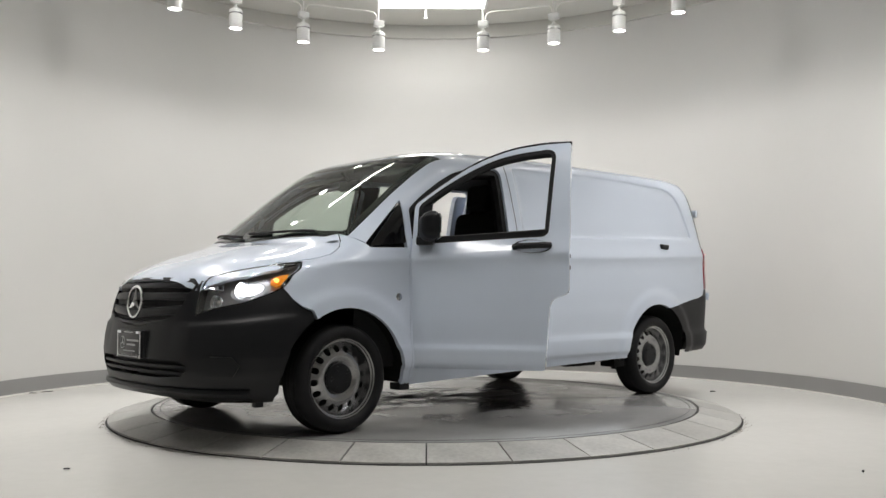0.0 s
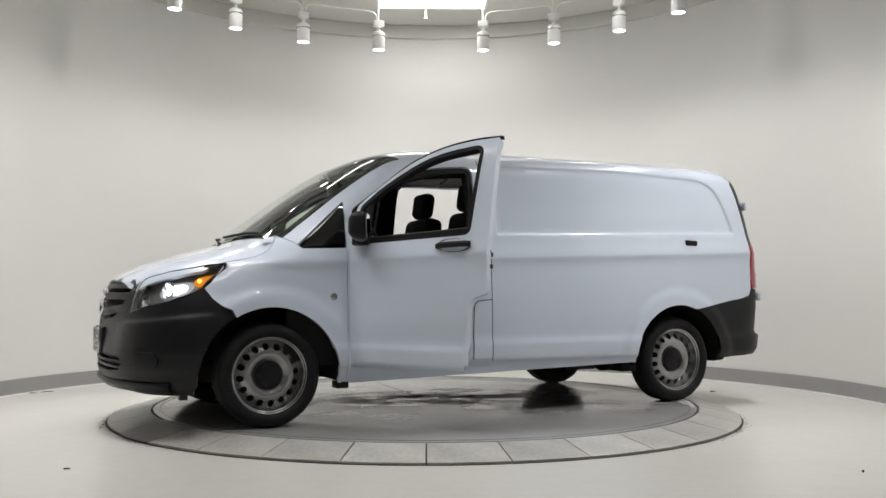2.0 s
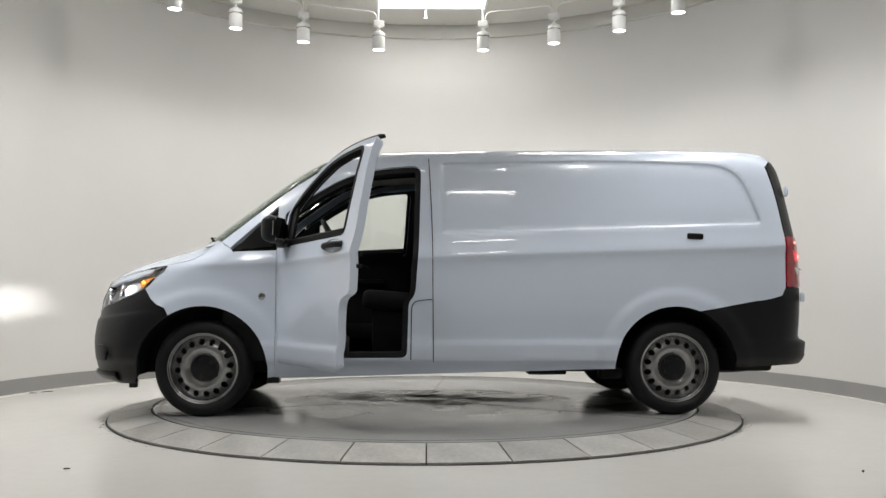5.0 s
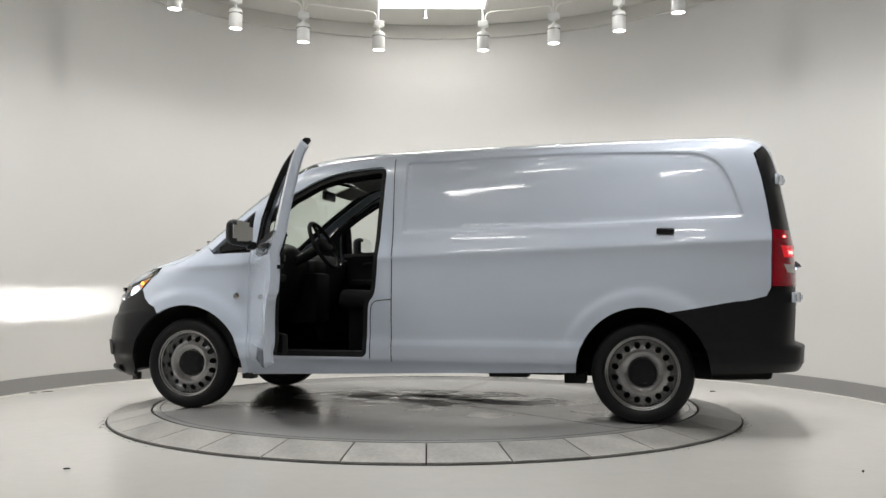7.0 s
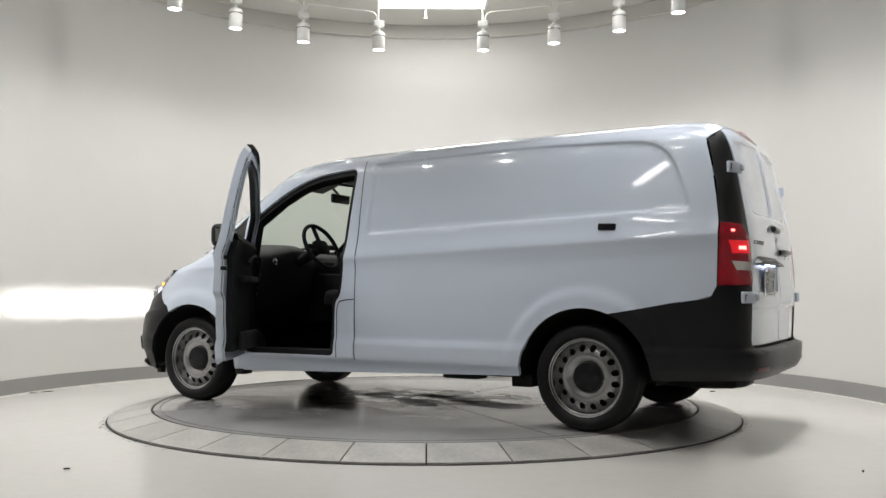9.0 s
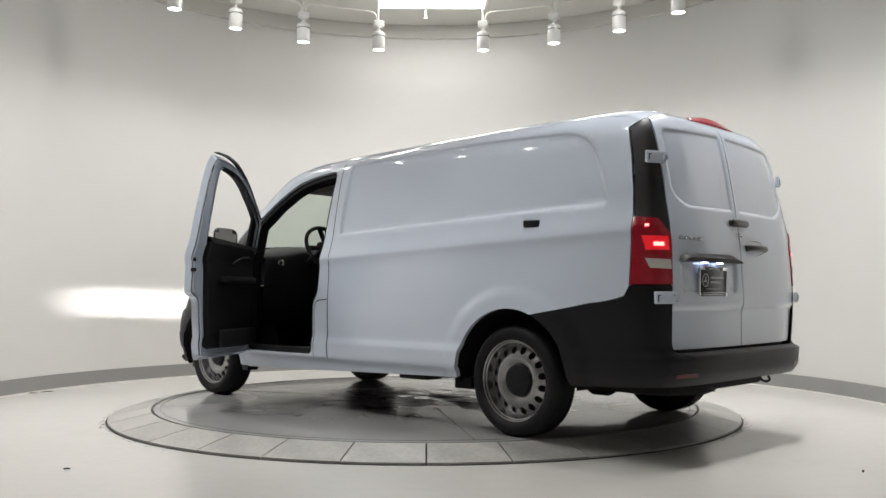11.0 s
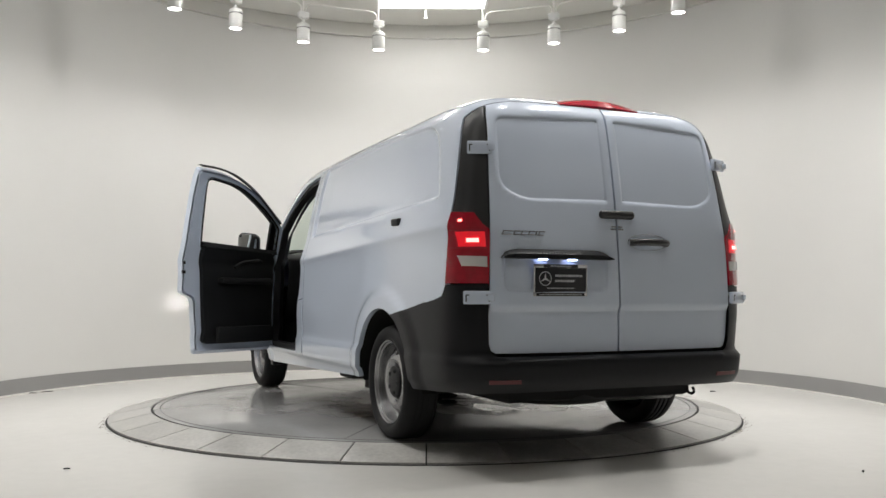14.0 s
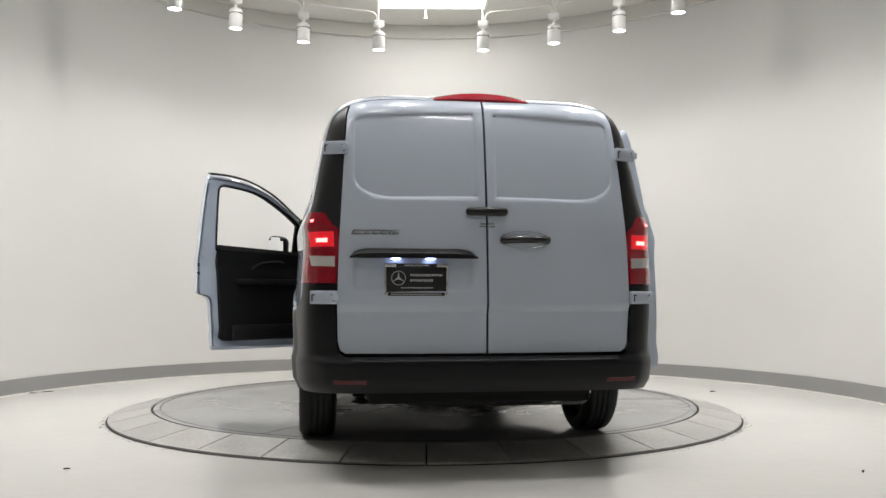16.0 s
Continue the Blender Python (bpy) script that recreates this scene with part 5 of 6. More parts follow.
# sliding door on the passenger's side, slid back on its rails
SLID = Matrix.Translation((-1.04, -0.125, 0.01))
panel("sliding_door", [tuple(p) for p in SLIDE_LINE], on_side, PAINT, van, res=0.035, side=-1, back=0.05, shift=SLID, label="white sliding door slid open")
panel("sliding_door_lining", grow([tuple(p) for p in SLIDE_LINE], -0.02), plain_side, PAINT, van, res=0.1, side=-1, lift=-0.05, back=0, shift=SLID)

# ---------------------------------------------------------------- door opening and cabin
panel("door_seal", grow(OPENING, 0.004), plain_side, SEAL, van, [grow(OPENING, -0.035)], res=0.04, lift=-0.02, back=0.05, gap=0, label="black door opening seal")
for s in (1, -1):
    back_x = -0.32 if s > 0 else 0.05
    cab = rounded([(1.50, 0.42), (1.46, 1.14), (1.14, 1.42), (0.95, 1.55), (0.75, 1.665), (0.45, 1.765), (back_x, 1.79), (back_x, 0.42)], 0.02)
    panel("cabin_lining", cab, plain_side, DARKTRIM, van, [grow(OPENING if s > 0 else WINDOW, -0.03 if s > 0 else 0.03)], res=0.07, side=s, lift=-0.10, back=0, gap=0)
    bm = bmesh.new()
    box(bm, 0.16, 1.10, s * 0.80 - 0.11, s * 0.80 + 0.11, 0.36, 0.425, 0.01)
    part("sill_step", bm, DARKTRIM if s < 0 else PLASTIC, van)


def cabin():
    bm = bmesh.new()
    box(bm, -0.32, 1.7, -0.83, 0.83, 0.40, 0.44, 0.0)
    part("cabin_floor", bm, DARKTRIM, van)
    panel("cargo_lining", [(0.10, 0.47), (0.10, 1.74), (-2.20, 1.76), (-2.25, 0.86), (-1.06, 0.86), (-1.06, 0.47)], plain_side, DARKTRIM, van, res=0.15, lift=-0.07, back=0, gap=0)
    panel("cargo_lining", [(-1.10, 0.86), (-1.10, 1.75), (-2.20, 1.76), (-2.25, 0.86)], plain_side, DARKTRIM, van, res=0.15, lift=-0.07, back=0, gap=0, side=-1)
    v, f = fill([(-0.34, 0.70), (-2.25, 0.70), (-2.25, -0.70), (-0.34, -0.70)], [], 0.2)
    mesh_object("cargo_ceiling", [(x, y, on_top(x, y).z - 0.06) for x, y in v], [tuple(t) for t in f], DARKTRIM, van, smooth=True)
    panel("cargo_rear_lining", [(0.72, 0.47), (0.68, 1.78), (-0.68, 1.78), (-0.72, 0.47)], on_rear, DARKTRIM, van, res=0.2, lift=-0.06, back=0, gap=0)
    v, f = fill([(0.80, 0.66), (0.45, 0.69), (-0.33, 0.70), (-0.33, -0.70), (0.45, -0.69), (0.80, -0.66)], [], 0.12)
    verts = [(x, y, on_top(x, y).z - 0.05) for x, y in v]
    mesh_object("headliner", verts, [tuple(t) for t in f], HEADLINER, van, "grey cloth headliner", smooth=True)
    # dashboard
    bm = bmesh.new()
    prof = smooth_line([(1.62, 1.17), (1.45, 1.20), (1.22, 1.195), (1.08, 1.17), (1.02, 1.10), (1.04, 0.95), (1.10, 0.75), (1.22, 0.62), (1.40, 0.50)], 3)
    prev = None
    for y in np.linspace(-0.80, 0.80, 15):
        hump = 0.055 * math.exp(-((y - 0.38) / 0.2) ** 2)
        ring = [bm.verts.new((x - (hump * 0.9 if x < 1.2 else 0), y, z + (hump if x < 1.4 and z > 1.1 else 0))) for x, z in prof]
        if prev:
            for a in range(len(ring) - 1):
                bm.faces.new((prev[a], ring[a], ring[a + 1], prev[a + 1]))
        prev = ring
    part("dashboard", bm, DARKTRIM, van, "black moulded dashboard")
    bm = bmesh.new()
    box(bm, 0.92, 1.2, -0.17, 0.13, 0.62, 1.02, 0.03)
    box(bm, 0.95, 1.03, -0.14, 0.10, 0.98, 1.12, 0.015)
    part("centre_console", bm, DARKTRIM, van)
    for y in (0.66, -0.66):
        bm = bmesh.new()
        lathe(bm, [(0.028, 0), (0.03, 0.006), (0.024, 0.01), (0.0005, 0.01)], 16, pose(1.01, y, 1.10, 0, -80, 0))
        part("air_vent", bm, CHROME, van, "round air vent")
    # steering wheel
    tilt = pose(0.76, 0.40, 1.22, 0, -62, 0)
    bm = bmesh.new()
    ring = [tilt @ Vector((0.19 * math.cos(a), 0.19 * math.sin(a), 0)) for a in np.linspace(0, 2 * math.pi, 41)]
    tube(bm, ring, 0.016, 10)
    box(bm, -0.055, 0.055, -0.075, 0.075, -0.03, 0.02, 0.02, m=tilt)
    for a in (0, 180, 270):
        box(bm, 0.04, 0.18, -0.02, 0.02, -0.012, 0.006, 0.005, m=tilt @ pose(0, 0, 0, 0, 0, a + 90))
    tube(bm, [tilt @ Vector((0, 0, -0.02)), tilt @ Vector((0, 0, -0.34))], 0.04, 10)
    part("steering_wheel", bm, DARKTRIM, van, "black steering wheel")
    for y in (0.42, -0.38):
        bm = bmesh.new()
        vs = box(bm, -0.25, 0.25, -0.25, 0.25, -0.07, 0.07, 0.05, pose(0.30, y, 0.80, 0, -5, 0), 3)
        box(bm, -0.22, 0.2, -0.2, 0.2, -0.17, 0.17, 0.02, pose(0.28, y, 0.60))
        seat = part("seat", bm, SEATCLOTH, van, "black cloth front seat")
        bm = bmesh.new()
        box(bm, -0.075, 0.075, -0.235, 0.235, -0.34, 0.34, 0.06, pose(0.0, y, 1.13, 0, -10, 0), 4)
        part("backrest", bm, SEATCLOTH, seat)
        bm = bmesh.new()
        box(bm, -0.055, 0.055, -0.125, 0.125, -0.105, 0.105, 0.05, pose(-0.045, y, 1.575, 0, -8, 0), 4)
        for dy in (-0.05, 0.05):
            tube(bm, [(-0.05, y + dy, 1.40), (-0.047, y + dy, 1.50)], 0.007, 6)
        part("headrest", bm, SEATCLOTH, seat)
    bm = bmesh.new()
    box(bm, 0.86, 0.89, -0.12, 0.12, 1.60, 1.675, 0.012)
    tube(bm, [(0.88, 0, 1.66), (0.95, 0, 1.73)], 0.012, 8)
    part("inside_mirror", bm, PLASTIC, van, "black inside mirror")
    for y in (0.40, -0.40):
        bm = bmesh.new()
        box(bm, -0.09, 0.09, -0.21, 0.21, -0.008, 0.008, 0.006, pose(0.83, y, 1.70, 0, 20, 0))
        part("sun_visor", bm, HEADLINER, van)
    bm = bmesh.new()
    box(bm, 0.60, 0.76, -0.12, 0.12, 1.745, 1.78, 0.012)
    part("overhead_console", bm, HEADLINER, van)
    bm = bmesh.new()
    tube(bm, [(0.06, 0.72, 0.70), (0.07, 0.70, 1.40)], 0.012, 6)
    part("seat_belt", bm, SEATCLOTH, van)


cabin()
panel("floor_of_cargo_hold", [(-0.33, 0.80), (-2.35, 0.80), (-2.35, -0.80), (-0.33, -0.80)], lambda u, v: Vector((u, v, 0.47)), UNDER, van, res=0.5, back=0)

# B-pillar jamb: lower cover plate and striker
panel("fuel_flap", rounded([(0.205, 0.415), (0.20, 0.76), (0.17, 0.80), (0.066, 0.815), (0.062, 0.415)], [0.005, 0.04, 0.03, 0.005, 0.005]), plain_side, PAINT, van, res=0.04, lift=0.004, gap=0.003, back=0.012, label="white fuel filler flap on the pillar")
bm = bmesh.new()
for x, y_, z, w, h in ((0.13, 0.93, 0.835, 0.07, 0.014), (0.12, 0.895, 1.07, 0.03, 0.03)):
    box(bm, x - w / 2, x + w / 2, y_ - 0.006, y_ + 0.006, z - h / 2, z + h / 2, 0.002)
part("striker", bm, SEAL, van, "dark door striker")
strip("flap_seam", smooth_line([(0.207, 0.415), (0.205, 0.60), (0.202, 0.75), (0.185, 0.795), (0.15, 0.81), (0.064, 0.818)], 8), 0.006, plain_side, SEAL, 0.0055)
strip("pillar_seam", smooth_line([(0.055, 0.40), (0.058, 0.8), (0.062, 1.25), (0.075, 1.60), (0.085, 1.80)], 16), 0.006, plain_side, SEAL, 0.0018)


# ---------------------------------------------------------------- small outer parts
def side_button(x, z, r, mat, name, label):
    p = on_side(x, z)
    bm = bmesh.new()
    lathe(bm, [(r, -0.004), (r, 0.003), (r * 0.85, 0.005), (0.0005, 0.0055)], 20, pose(p.x, p.y, p.z, -90, 0, 0))
    part(name, bm, mat, van, label)


side_button(1.206, 0.837, 0.023, BADGE, "side_marker", "round clear side marker")


def bumper_grille():
    # three broad slats across the grille, bowed with the nose
    for k, (z0, z1, w0) in enumerate(((0.885, 0.925, 0.50), (0.815, 0.862, 0.475), (0.735, 0.79, 0.45), (0.678, 0.712, 0.36))):
        bm = bmesh.new()
        prev = None
        for y in np.linspace(-w0, w0, 25):
            p0, p1 = on_front(y, z0), on_front(y, z1)
            sag = -0.028 * (1 - abs(y) / w0) * (k > 1)
            ring = [bm.verts.new(c) for c in ((p1.x - 0.03, y, z1 + sag), (p1.x - 0.006, y, z1 - 0.004 + sag), ((p0.x + p1.x) / 2 - 0.002, y, (z0 + z1) / 2 + sag), (p0.x - 0.010, y, z0 + 0.004 + sag), (p0.x - 0.035, y, z0 + sag))]
            if prev:
                for a in range(4):
                    bm.faces.new((prev[a], ring[a], ring[a + 1], prev[a + 1]))
            prev = ring
        part("grille_slat", bm, PLASTIC, van, "black grille slat")
    # grille surround
    for s in (1, -1):
        strip("grille_frame", [(s * y, z) for y, z in ((0.0, 0.940), (0.25, 0.938), (0.47, 0.93), (0.515, 0.905), (0.478, 0.80), (0.44, 0.735), (0.35, 0.695), (0.16, 0.662), (0.0, 0.65))], 0.022, on_front, PLASTIC, 0.004)
    # mesh bars between the slats
    bm = bmesh.new()
    for z in (0.872, 0.80, 0.72):
        for y in np.linspace(-0.44, 0.44, 60):
            x = on_front(y, z).x - 0.026
            box(bm, x - 0.003, x + 0.003, y - 0.0028, y + 0.0028, z - 0.02, z + 0.02)
    part("grille_mesh", bm, PLASTIC, van, smooth=False)
    for z in (0.405, 0.44):
        bm = bmesh.new()
        prev = None
        for y in np.linspace(-0.55, 0.55, 21):
            x = on_front(y, z).x
            ring = [bm.verts.new(c) for c in ((x - 0.04, y, z + 0.008), (x - 0.008, y, z + 0.008), (x - 0.008, y, z - 0.008), (x - 0.04, y, z - 0.008))]
            if prev:
                for a in range(3):
                    bm.faces.new((prev[a], ring[a], ring[a + 1], prev[a + 1]))
            prev = ring
        part("intake_slat", bm, PLASTIC, van)
    # front lip
    bm = bmesh.new()
    prev = None
    for u in np.linspace(-62, 62, 41):
        p = wrap_front(abs(u), 0.30)
        y = p.y * (1 if u > 0 else -1)
        out = Vector((p.x - 1.6, y * 0.8, 0)).normalized()
        ring = [bm.verts.new(Vector((p.x, y, 0)) + out * d + Vector((0, 0, z))) for d, z in ((-0.004, 0.335), (0.028, 0.318), (0.03, 0.30), (0.0, 0.268), (-0.03, 0.262))]
        if prev:
            for a in range(4):
                bm.faces.new((prev[a], ring[a], ring[a + 1], prev[a + 1]))
        prev = ring
    part("bumper_lip", bm, PLASTIC, van, "black bumper lip")
    # round emblem
    bm = bmesh.new()
    m = pose(on_front(0.0, 0.805).x + 0.012, 0, 0.805, 0, 84, 0)
    ringpts = [m @ Vector((0.092 * math.cos(a), 0.092 * math.sin(a), 0)) for a in np.linspace(0, 2 * math.pi, 49)]
    tube(bm, ringpts, 0.0085, 8)
    for a in (180, 60, -60):
        q = m @ pose(0, 0, 0, 0, 0, a)
        v = [bm.verts.new(q @ Vector(c)) for c in ((0.088, 0, 0.004), (0.014, 0.017, 0.0), (0.0, 0.0, 0.016), (0.014, -0.017, 0.0))]
        bm.faces.new((v[0], v[1], v[2]))
        bm.faces.new((v[0], v[2], v[3]))
    part("emblem", bm, CHROME, van, "round chrome emblem")


bumper_grille()


def plate(name, m, parent, frame_mat):
    """A dealer's plate in a frame; its writing is plain bars."""
    bm = bmesh.new()
    box(bm, -0.152, 0.152, -0.077, 0.077, -0.004, 0.004, 0.004, m)
    body = part(name, bm, PLATEBLACK, parent, "black dealer plate in a chrome frame")
    bm = bmesh.new()
    for x0, x1, y0, y1 in ((-0.157, 0.157, 0.062, 0.08), (-0.157, 0.157, -0.08, -0.062), (-0.157, -0.148, -0.062, 0.062), (0.148, 0.157, -0.062, 0.062)):
        box(bm, x0, x1, y0, y1, -0.002, 0.009, 0.002, m)
    part("plate_frame", bm, frame_mat, body, "chrome plate frame")
    bm = bmesh.new()
    box(bm, -0.10, 0.10, 0.063, 0.079, 0.0085, 0.0098, m=m)
    part("frame_band", bm, PLATEBLACK, body, smooth=False)
    bm = bmesh.new()
    box(bm, -0.14, 0.14, -0.079, -0.063, 0.0085, 0.0098, m=m)
    part("frame_band", bm, PLATEBLACK, body, smooth=False)
    bm = bmesh.new()
    rnd = random.Random(7)
    for x0, x1, y, h in ((-0.03, 0.128, 0.022, 0.013), (-0.03, 0.085, -0.004, 0.013), (-0.075, 0.085, -0.04, 0.006)):
        x = x0
        while x < x1:
            w = rnd.uniform(0.005, 0.011)
            box(bm, x, min(x + w, x1), y - h / 2 * rnd.uniform(0.6, 1), y + h / 2, 0.0045, 0.0055, m=m)
            x += w + 0.0035
    for x0, x1, y, h in ((-0.06, 0.06, 0.071, 0.006), (-0.125, 0.125, -0.071, 0.006)):
        x = x0
        while x < x1:
            w = rnd.uniform(0.004, 0.008)
            box(bm, x, min(x + w, x1), y - h / 2, y + h / 2, 0.0098, 0.0105, m=m)
            x += w + 0.003
    tube(bm, [m @ Vector((-0.088 + 0.034 * math.cos(a), 0.008 + 0.034 * math.sin(a), 0.006)) for a in np.linspace(0, 2 * math.pi, 25)], 0.002, 6)
    for a in (90, 210, 330):
        q = m @ pose(-0.088, 0.008, 0.006, 0, 0, a)
        v = [bm.verts.new(q @ Vector(c)) for c in ((0.033, 0, 0), (0, 0.006, 0), (0, -0.006, 0))]
        bm.faces.new(v)
    part("plate_print", bm, PLATEPRINT, body, "pale print on the plate", smooth=False)
    return body


# front: plate on a black holder
pf = on_front(0.0, 0.555)
bm = bmesh.new()
box(bm, pf.x - 0.07, pf.x + 0.012, -0.185, 0.185, 0.475, 0.64, 0.008)
part("plate_holder", bm, PLASTIC, van)
plate("front_plate", pose(pf.x + 0.017, 0.0, 0.555, 90, 0, 90), van, CHROME)


def headlight_inside(s):
    for z, y, r, bulb in ((0.868, 0.735, 0.050, HOTBULB), (0.80, 0.645, 0.043, None)):
        p = on_front(y, z)
        m = pose(p.x - 0.045, s * y, z, 0, 90 - 8, s * 22)
        bm = bmesh.new()
        lathe(bm, [(r, 0.03), (r * 0.98, 0.034), (r * 0.9, 0.02), (r * 0.6, -0.006), (r * 0.25, -0.012), (0.0005, -0.012)], 28, m)
        bowl = part("lamp_bowl", bm, CHROME, van, "chrome headlight reflector")
        bm = bmesh.new()
        rr = r * (0.5 if bulb else 0.4)
        lathe(bm, [(rr, 0.012), (rr * 0.8, 0.02), (rr * 0.4, 0.026), (0.0005, 0.028)], 24, m)
        part("lamp_bulb", bm, bulb or WHITELENS, bowl)
    # dipped-beam slit: a small bright burner behind a narrow shutter
    p = on_front(0.60, 0.89)
    bm = bmesh.new()
    x0, x1, y0 = p.x - 0.045, p.x - 0.004, s * 0.60
    for za, zb in ((0.8875, 0.9005), (0.8735, 0.8805)):
        box(bm, x1 - 0.004, x1, y0 - 0.05, y0 + 0.05, za - 0.003 if za > 0.885 else za, zb - 0.003 if za > 0.885 else zb)
    box(bm, x0 - 0.004, x1, y0 - 0.05, y0 + 0.05, 0.897, 0.900)
    box(bm, x0 - 0.004, x1, y0 - 0.05, y0 + 0.05, 0.870, 0.873)
    box(bm, x0 - 0.006, x0 - 0.003, y0 - 0.05, y0 + 0.05, 0.870, 0.900)
    for dy in (-0.024, 0.021):
        box(bm, x0 - 0.004, x1, y0 + dy, y0 + dy + 0.003, 0.870, 0.900)
    shutter = part("beam_shutter", bm, GLOSSBLACK, van, smooth=False)
    bm = bmesh.new()
    box(bm, x0 - 0.001, x0, y0 - 0.014, y0 + 0.014, 0.8825, 0.8895)
    part("burner", bm, BURNER, shutter, "bright headlight burner", smooth=False)
    # amber turn lamp by the outer tip
    am = panel("turn_lamp", [fr(0.893, x=2.035), fr(0.915, x=2.06), fr(0.945, x=2.045), fr(0.965, x=2.0), fr(0.976, x=1.945), fr(0.955, x=1.957), fr(0.925, x=1.985), fr(0.902, x=2.012)], wrap_front, AMBER, van, res=0.02, side=s, stretch=FW, lift=-0.012, back=0.015, label="amber turn lamp, lit")
    p = wrap_front(*fr(0.930, x=2.025))
    bm = bmesh.new()
    bmesh.ops.create_uvsphere(bm, u_segments=12, v_segments=8, radius=0.013, matrix=pose(p.x - 0.004, s * (p.y - 0.004), 0.930))
    part("turn_bulb", bm, AMBERBULB, am)
    # lit reflector: a glowing core in a bright oval bowl
    u0, u1 = fr(0.885, x=2.235)[0], fr(0.885, x=2.065)[0]

    def oval(share, squash):
        return [((u0 + u1) / 2 + (u1 - u0) / 2 * share * math.cos(a), 0.882 + 0.012 * share * math.cos(a) + squash * math.sin(a)) for a in np.linspace(0, 2 * math.pi, 25)[:-1]]
    bowl = panel("low_beam", oval(1.0, 0.056), wrap_front, HEADBOWL, van, res=0.02, side=s, stretch=FW, lift=-0.026, back=0.01, label="lit white headlight reflector")
    panel("low_beam_core", oval(0.66, 0.034), wrap_front, HEADBULB, bowl, res=0.02, side=s, stretch=FW, lift=-0.020, back=0.006)
    brow = [fr(0.970, x=2.225), fr(0.993, x=2.15), fr(1.03, x=1.99), fr(1.040, x=1.878), fr(1.012, x=1.905), fr(0.998, x=1.99), fr(0.962, x=2.13), fr(0.940, x=2.21)]
    panel("lamp_brow", brow, wrap_front, PILLAR, van, res=0.02, side=s, stretch=FW, lift=-0.006, back=0.012, label="satin black brow of the headlight")
    # bright strip along the upper edge
    strip("light_strip", [(x, z) for x, z in ((2.02, 1.004), (1.98, 1.013), (1.94, 1.022), (1.905, 1.029))], 0.007, lambda u, v: Vector((u, s * wrap_front(*fr(v, x=u)).y, v)), CHROME, -0.002, label="chrome light strip")


for s in (1, -1):
    headlight_inside(s)


# wipers on the windshield
def wiper(pivot_y, tip_y):
    bm = bmesh.new()
    pts = []
    for t in np.linspace(0, 1, 9):
        y = pivot_y + (tip_y - pivot_y) * t
        x = 1.715 - 0.30 * (y / 0.8) ** 2 * 0.55 - 0.03 * t - 0.01
        pts.append((x, y, on_top(x, y).z + 0.016))
    tube(bm, pts, 0.009, 6)
    tube(bm, [(p[0] - 0.02, p[1], p[2] + 0.004) for p in pts[2:]], 0.006, 6)
    part("wiper", bm, SEAL, van, "black windshield wiper")


wiper(0.62, -0.05)
wiper(-0.10, -0.68)


# sliding door track handle on the cargo side
def cargo_handle():
    p = on_side(-1.75, 1.256)
    bm = bmesh.new()
    box(bm, -0.055, 0.055, -0.012, 0.018, -0.021, 0.021, 0.010, pose(p.x, p.y, p.z, -8, -2, 0), 3)
    part("side_handle", bm, PLASTIC, van, "short black handle on the cargo side")


cargo_handle()


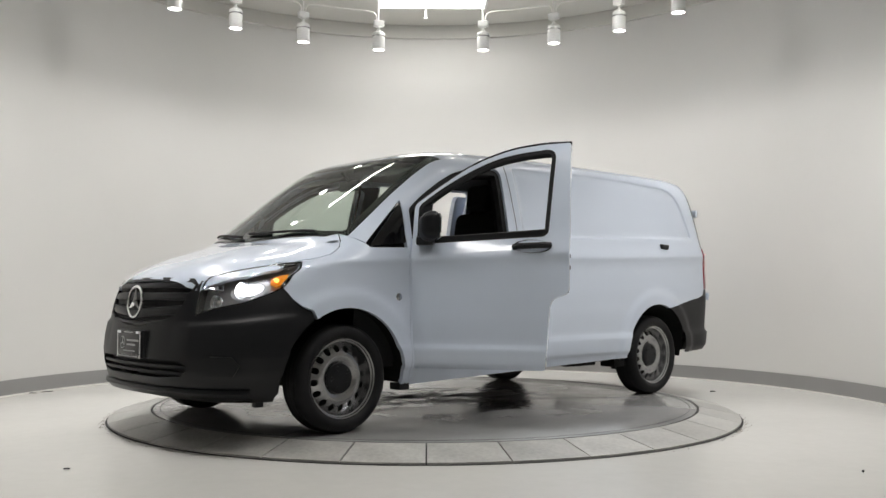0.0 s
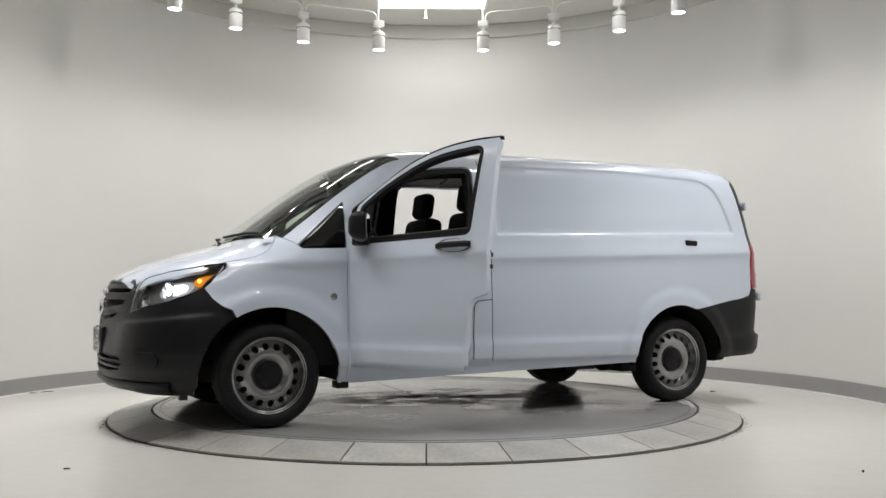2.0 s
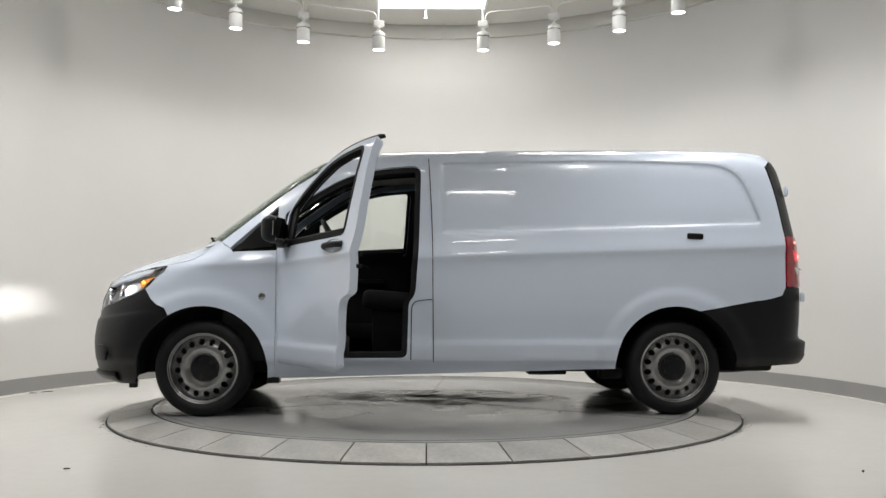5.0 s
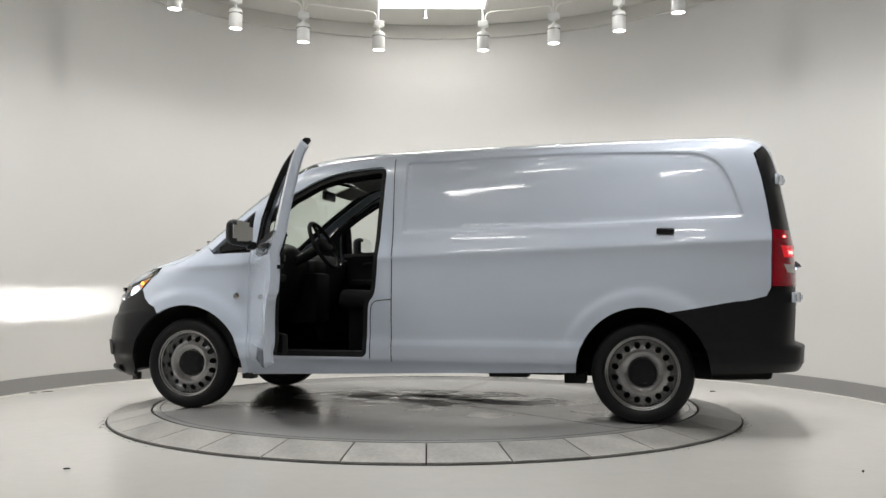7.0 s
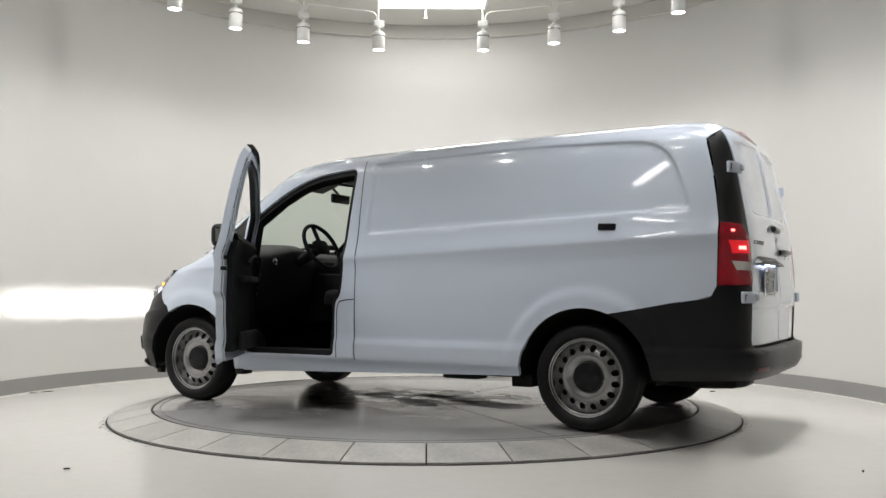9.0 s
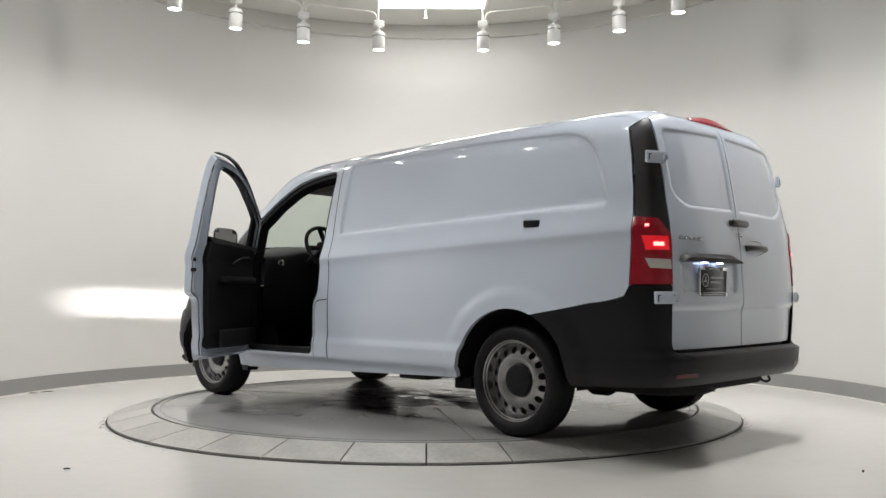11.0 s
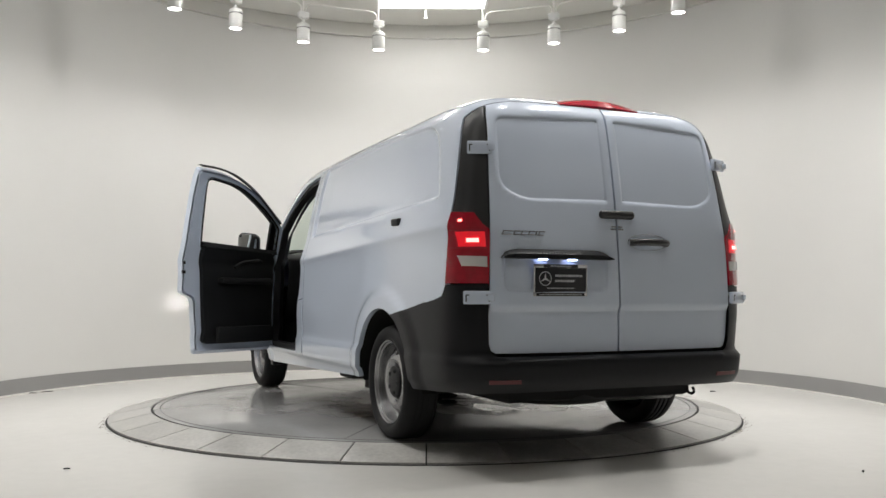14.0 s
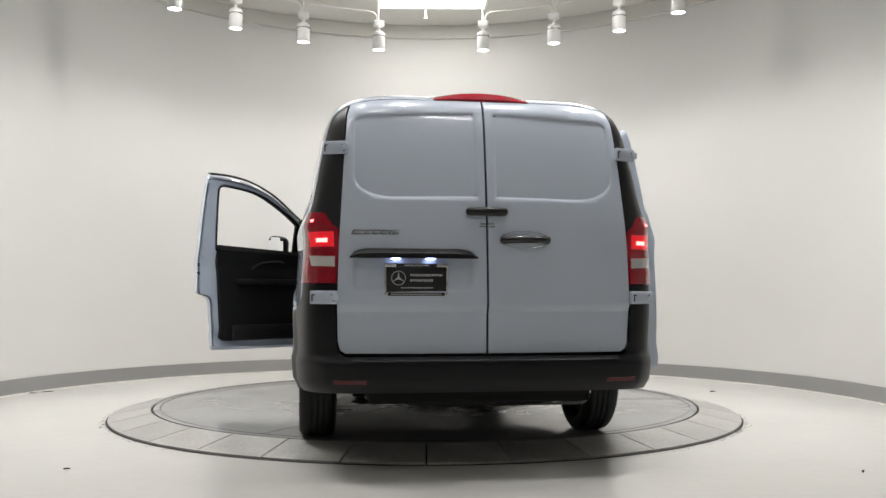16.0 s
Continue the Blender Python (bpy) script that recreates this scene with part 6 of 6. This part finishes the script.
# ---------------------------------------------------------------- rear details
def rear_details():
    bm = bmesh.new()
    box(bm, -2.515, -2.45, -0.64, 0.64, 0.50, 0.60)
    part("rear_sill", bm, SEAL, van, smooth=False)
    for s in (1, -1):
        for z, y0, y1 in ((1.585, 0.690, 0.815), (0.838, 0.735, 0.875)):
            x = on_rear(y0, z).x
            bm = bmesh.new()
            m = pose(x + 0.010, s * (y0 + y1) / 2, z, 0, 0, -s * 22)
            box(bm, -0.016, 0.008, -(y1 - y0) / 2, (y1 - y0) / 2, -0.033, 0.033, 0.007, m)
            box(bm, -0.022, 0.0, -(y1 - y0) / 2 - 0.012, -(y1 - y0) / 2 + 0.022, -0.016, 0.016, 0.004, m)
            h = part("door_hinge", bm, PAINT, van, "white rear door hinge")
            for d in (-1, 1):
                bm = bmesh.new()
                box(bm, -0.0175, -0.014, d * (y1 - y0) / 2 * 0.80 - 0.003, d * (y1 - y0) / 2 * 0.80 + 0.003, -0.02, 0.014, 0, m)
                box(bm, -0.0175, -0.014, d * (y1 - y0) / 2 * 0.70 - 0.008, d * (y1 - y0) / 2 * 0.70 + 0.008, 0.010, 0.015, 0, m)
                part("hinge_slot", bm, SEAL, h, smooth=False)
    # latch cap over the seam, handle, panels
    x = on_rear(0.0, 1.268).x
    bm = bmesh.new()
    box(bm, x - 0.03, x + 0.01, -0.108, 0.108, 1.246, 1.29, 0.02, None, 4)
    part("latch_cap", bm, CAMERAHOUSING, van, "black camera housing across the door seam")
    bm = bmesh.new()
    dish = [(-0.19 + 0.128 * math.cos(a), 1.128 + 0.044 * math.sin(a)) for a in np.linspace(0, 2 * math.pi, 29)[:-1]]

    def dished(u, v):
        p = on_rear(u, v)
        q = min(1, ((u + 0.19) / 0.128) ** 2 + ((v - 1.128) / 0.044) ** 2)
        return Vector((p.x - 0.002 + 0.032 * (1 - q), u, v))
    # body-coloured hollow; grey metal stands in for the shading inside it
    panel("handle_dish", dish, dished, BADGE, van, res=0.012, back=0, gap=0, label="silver-grey oval handle recess, its shading put into the colour")
    xh = on_rear(-0.19, 1.128).x
    bm = bmesh.new()
    tube(bm, smooth_line([(xh - 0.002, -0.075, 1.125), (xh - 0.02, -0.11, 1.127), (xh - 0.03, -0.19, 1.128), (xh - 0.026, -0.27, 1.127), (xh - 0.004, -0.312, 1.126)], 5), 0.019, 12)
    part("rear_handle", bm, CAMERAHOUSING, van, "black rear door handle")
    # handle bar over the plate
    bm = bmesh.new()
    prev = None
    for y in np.linspace(0.055, 0.685, 27):
        e = min((y - 0.055) / 0.10, (0.685 - y) / 0.10, 1)
        hgt = 0.047 * math.sqrt(max(e * (2 - e), 0)) + 0.002
        xx = on_rear(y, 1.05).x
        ring = [bm.verts.new(c) for c in ((xx + 0.01, y, 1.032 + hgt), (xx - 0.012, y, 1.031 + hgt * 0.95), (xx - 0.042, y, 1.036 + hgt * 0.35), (xx - 0.044, y, 1.031), (xx + 0.01, y, 1.030))]
        if prev:
            for a in range(5):
                bm.faces.new((prev[a], ring[a], ring[(a + 1) % 5], prev[(a + 1) % 5]))
        prev = ring
    bar = part("plate_handle_bar", bm, PLASTIC, van, "black handle bar above the plate")
    bm = bmesh.new()
    rnd = random.Random(3)
    y = 0.47
    while y > 0.255:
        w = rnd.uniform(0.008, 0.016)
        xx = on_rear(y, 1.05).x
        box(bm, xx - 0.040, xx - 0.026, y - w, y, 1.048, 1.060)
        y -= w + 0.005
    part("bar_print", bm, BADGE, bar, "dull raised marks on the bar", smooth=False)
    for y in (0.29, 0.46):
        xx = on_rear(y, 1.02).x
        bm = bmesh.new()
        box(bm, xx - 0.036, xx - 0.014, y - 0.022, y + 0.022, 1.0235, 1.0305, 0.002)
        part("plate_lamp", bm, PLATEBLUE, bar, "small blue-white plate lamp, lit")
    xx = on_rear(0.36, 0.925).x
    plate("rear_plate", pose(xx - 0.010, 0.358, 0.925, 90, 0, -90) @ pose(0, 0, 0, 2, 0, 0), van, CHROME)
    # badge as plain slanted bars
    bm = bmesh.new()
    y = 0.672
    for w in (0.055, 0.036, 0.034, 0.036, 0.012, 0.034):
        xx = on_rear(y, 1.158).x
        m = pose(xx - 0.004, y - w / 2, 1.158) @ Matrix(((1, 0, 0, 0), (0, 1, -0.45, 0), (0, 0, 1, 0), (0, 0, 0, 1)))
        box(bm, -0.003, 0.003, -w / 2, w / 2, -0.011, -0.006, 0.001, m)
        box(bm, -0.003, 0.003, -w / 2, w / 2, 0.006, 0.011, 0.001, m)
        box(bm, -0.003, 0.003, w / 2 - 0.006, w / 2, -0.011, 0.011, 0.001, m)
        y -= w + 0.005
    part("badge", bm, BADGE, van, "chrome badge")
    bm = bmesh.new()
    for z, y0, y1 in ((1.205, 0.035, -0.035), (1.192, 0.04, -0.04)):
        for a, b in ((y0, 0.006), (-0.006, y1)):
            xx = on_rear((a + b) / 2, z).x
            box(bm, xx - 0.003, xx + 0.002, b, a, z - 0.0035, z + 0.0035, 0.001)
    part("small_badge", bm, BADGE, van)
    # high brake light on the roof's edge
    bm = bmesh.new()
    prev = None
    for y in np.linspace(-0.25, 0.25, 21):
        e = 1 - (y / 0.25) ** 2
        ring = [bm.verts.new(c) for c in ((-2.27, y, 1.885), (-2.30, y, 1.889 + 0.024 * e), (-2.37, y, 1.874 + 0.030 * e), (-2.40, y, 1.858 + 0.010 * e), (-2.39, y, 1.845))]
        if prev:
            for a in range(4):
                bm.faces.new((prev[a], ring[a], ring[a + 1], prev[a + 1]))
        prev = ring
    part("high_brake_light", bm, HIGHRED, van, "red high-level brake light")


rear_details()


# ---------------------------------------------------------------- movement
def motions():
    rows = []
    for t, a in TURN:
        turn = Matrix.Rotation(radians(a), 4, "Z")
        rows.append((t, turn @ Matrix.Translation(-VAN_ON_DISC)))
    walk(van, rows)
    walk(disc, [(t, pose(0, 0, DISC_Z, 0, 0, a)) for t, a in TURN])


motions()
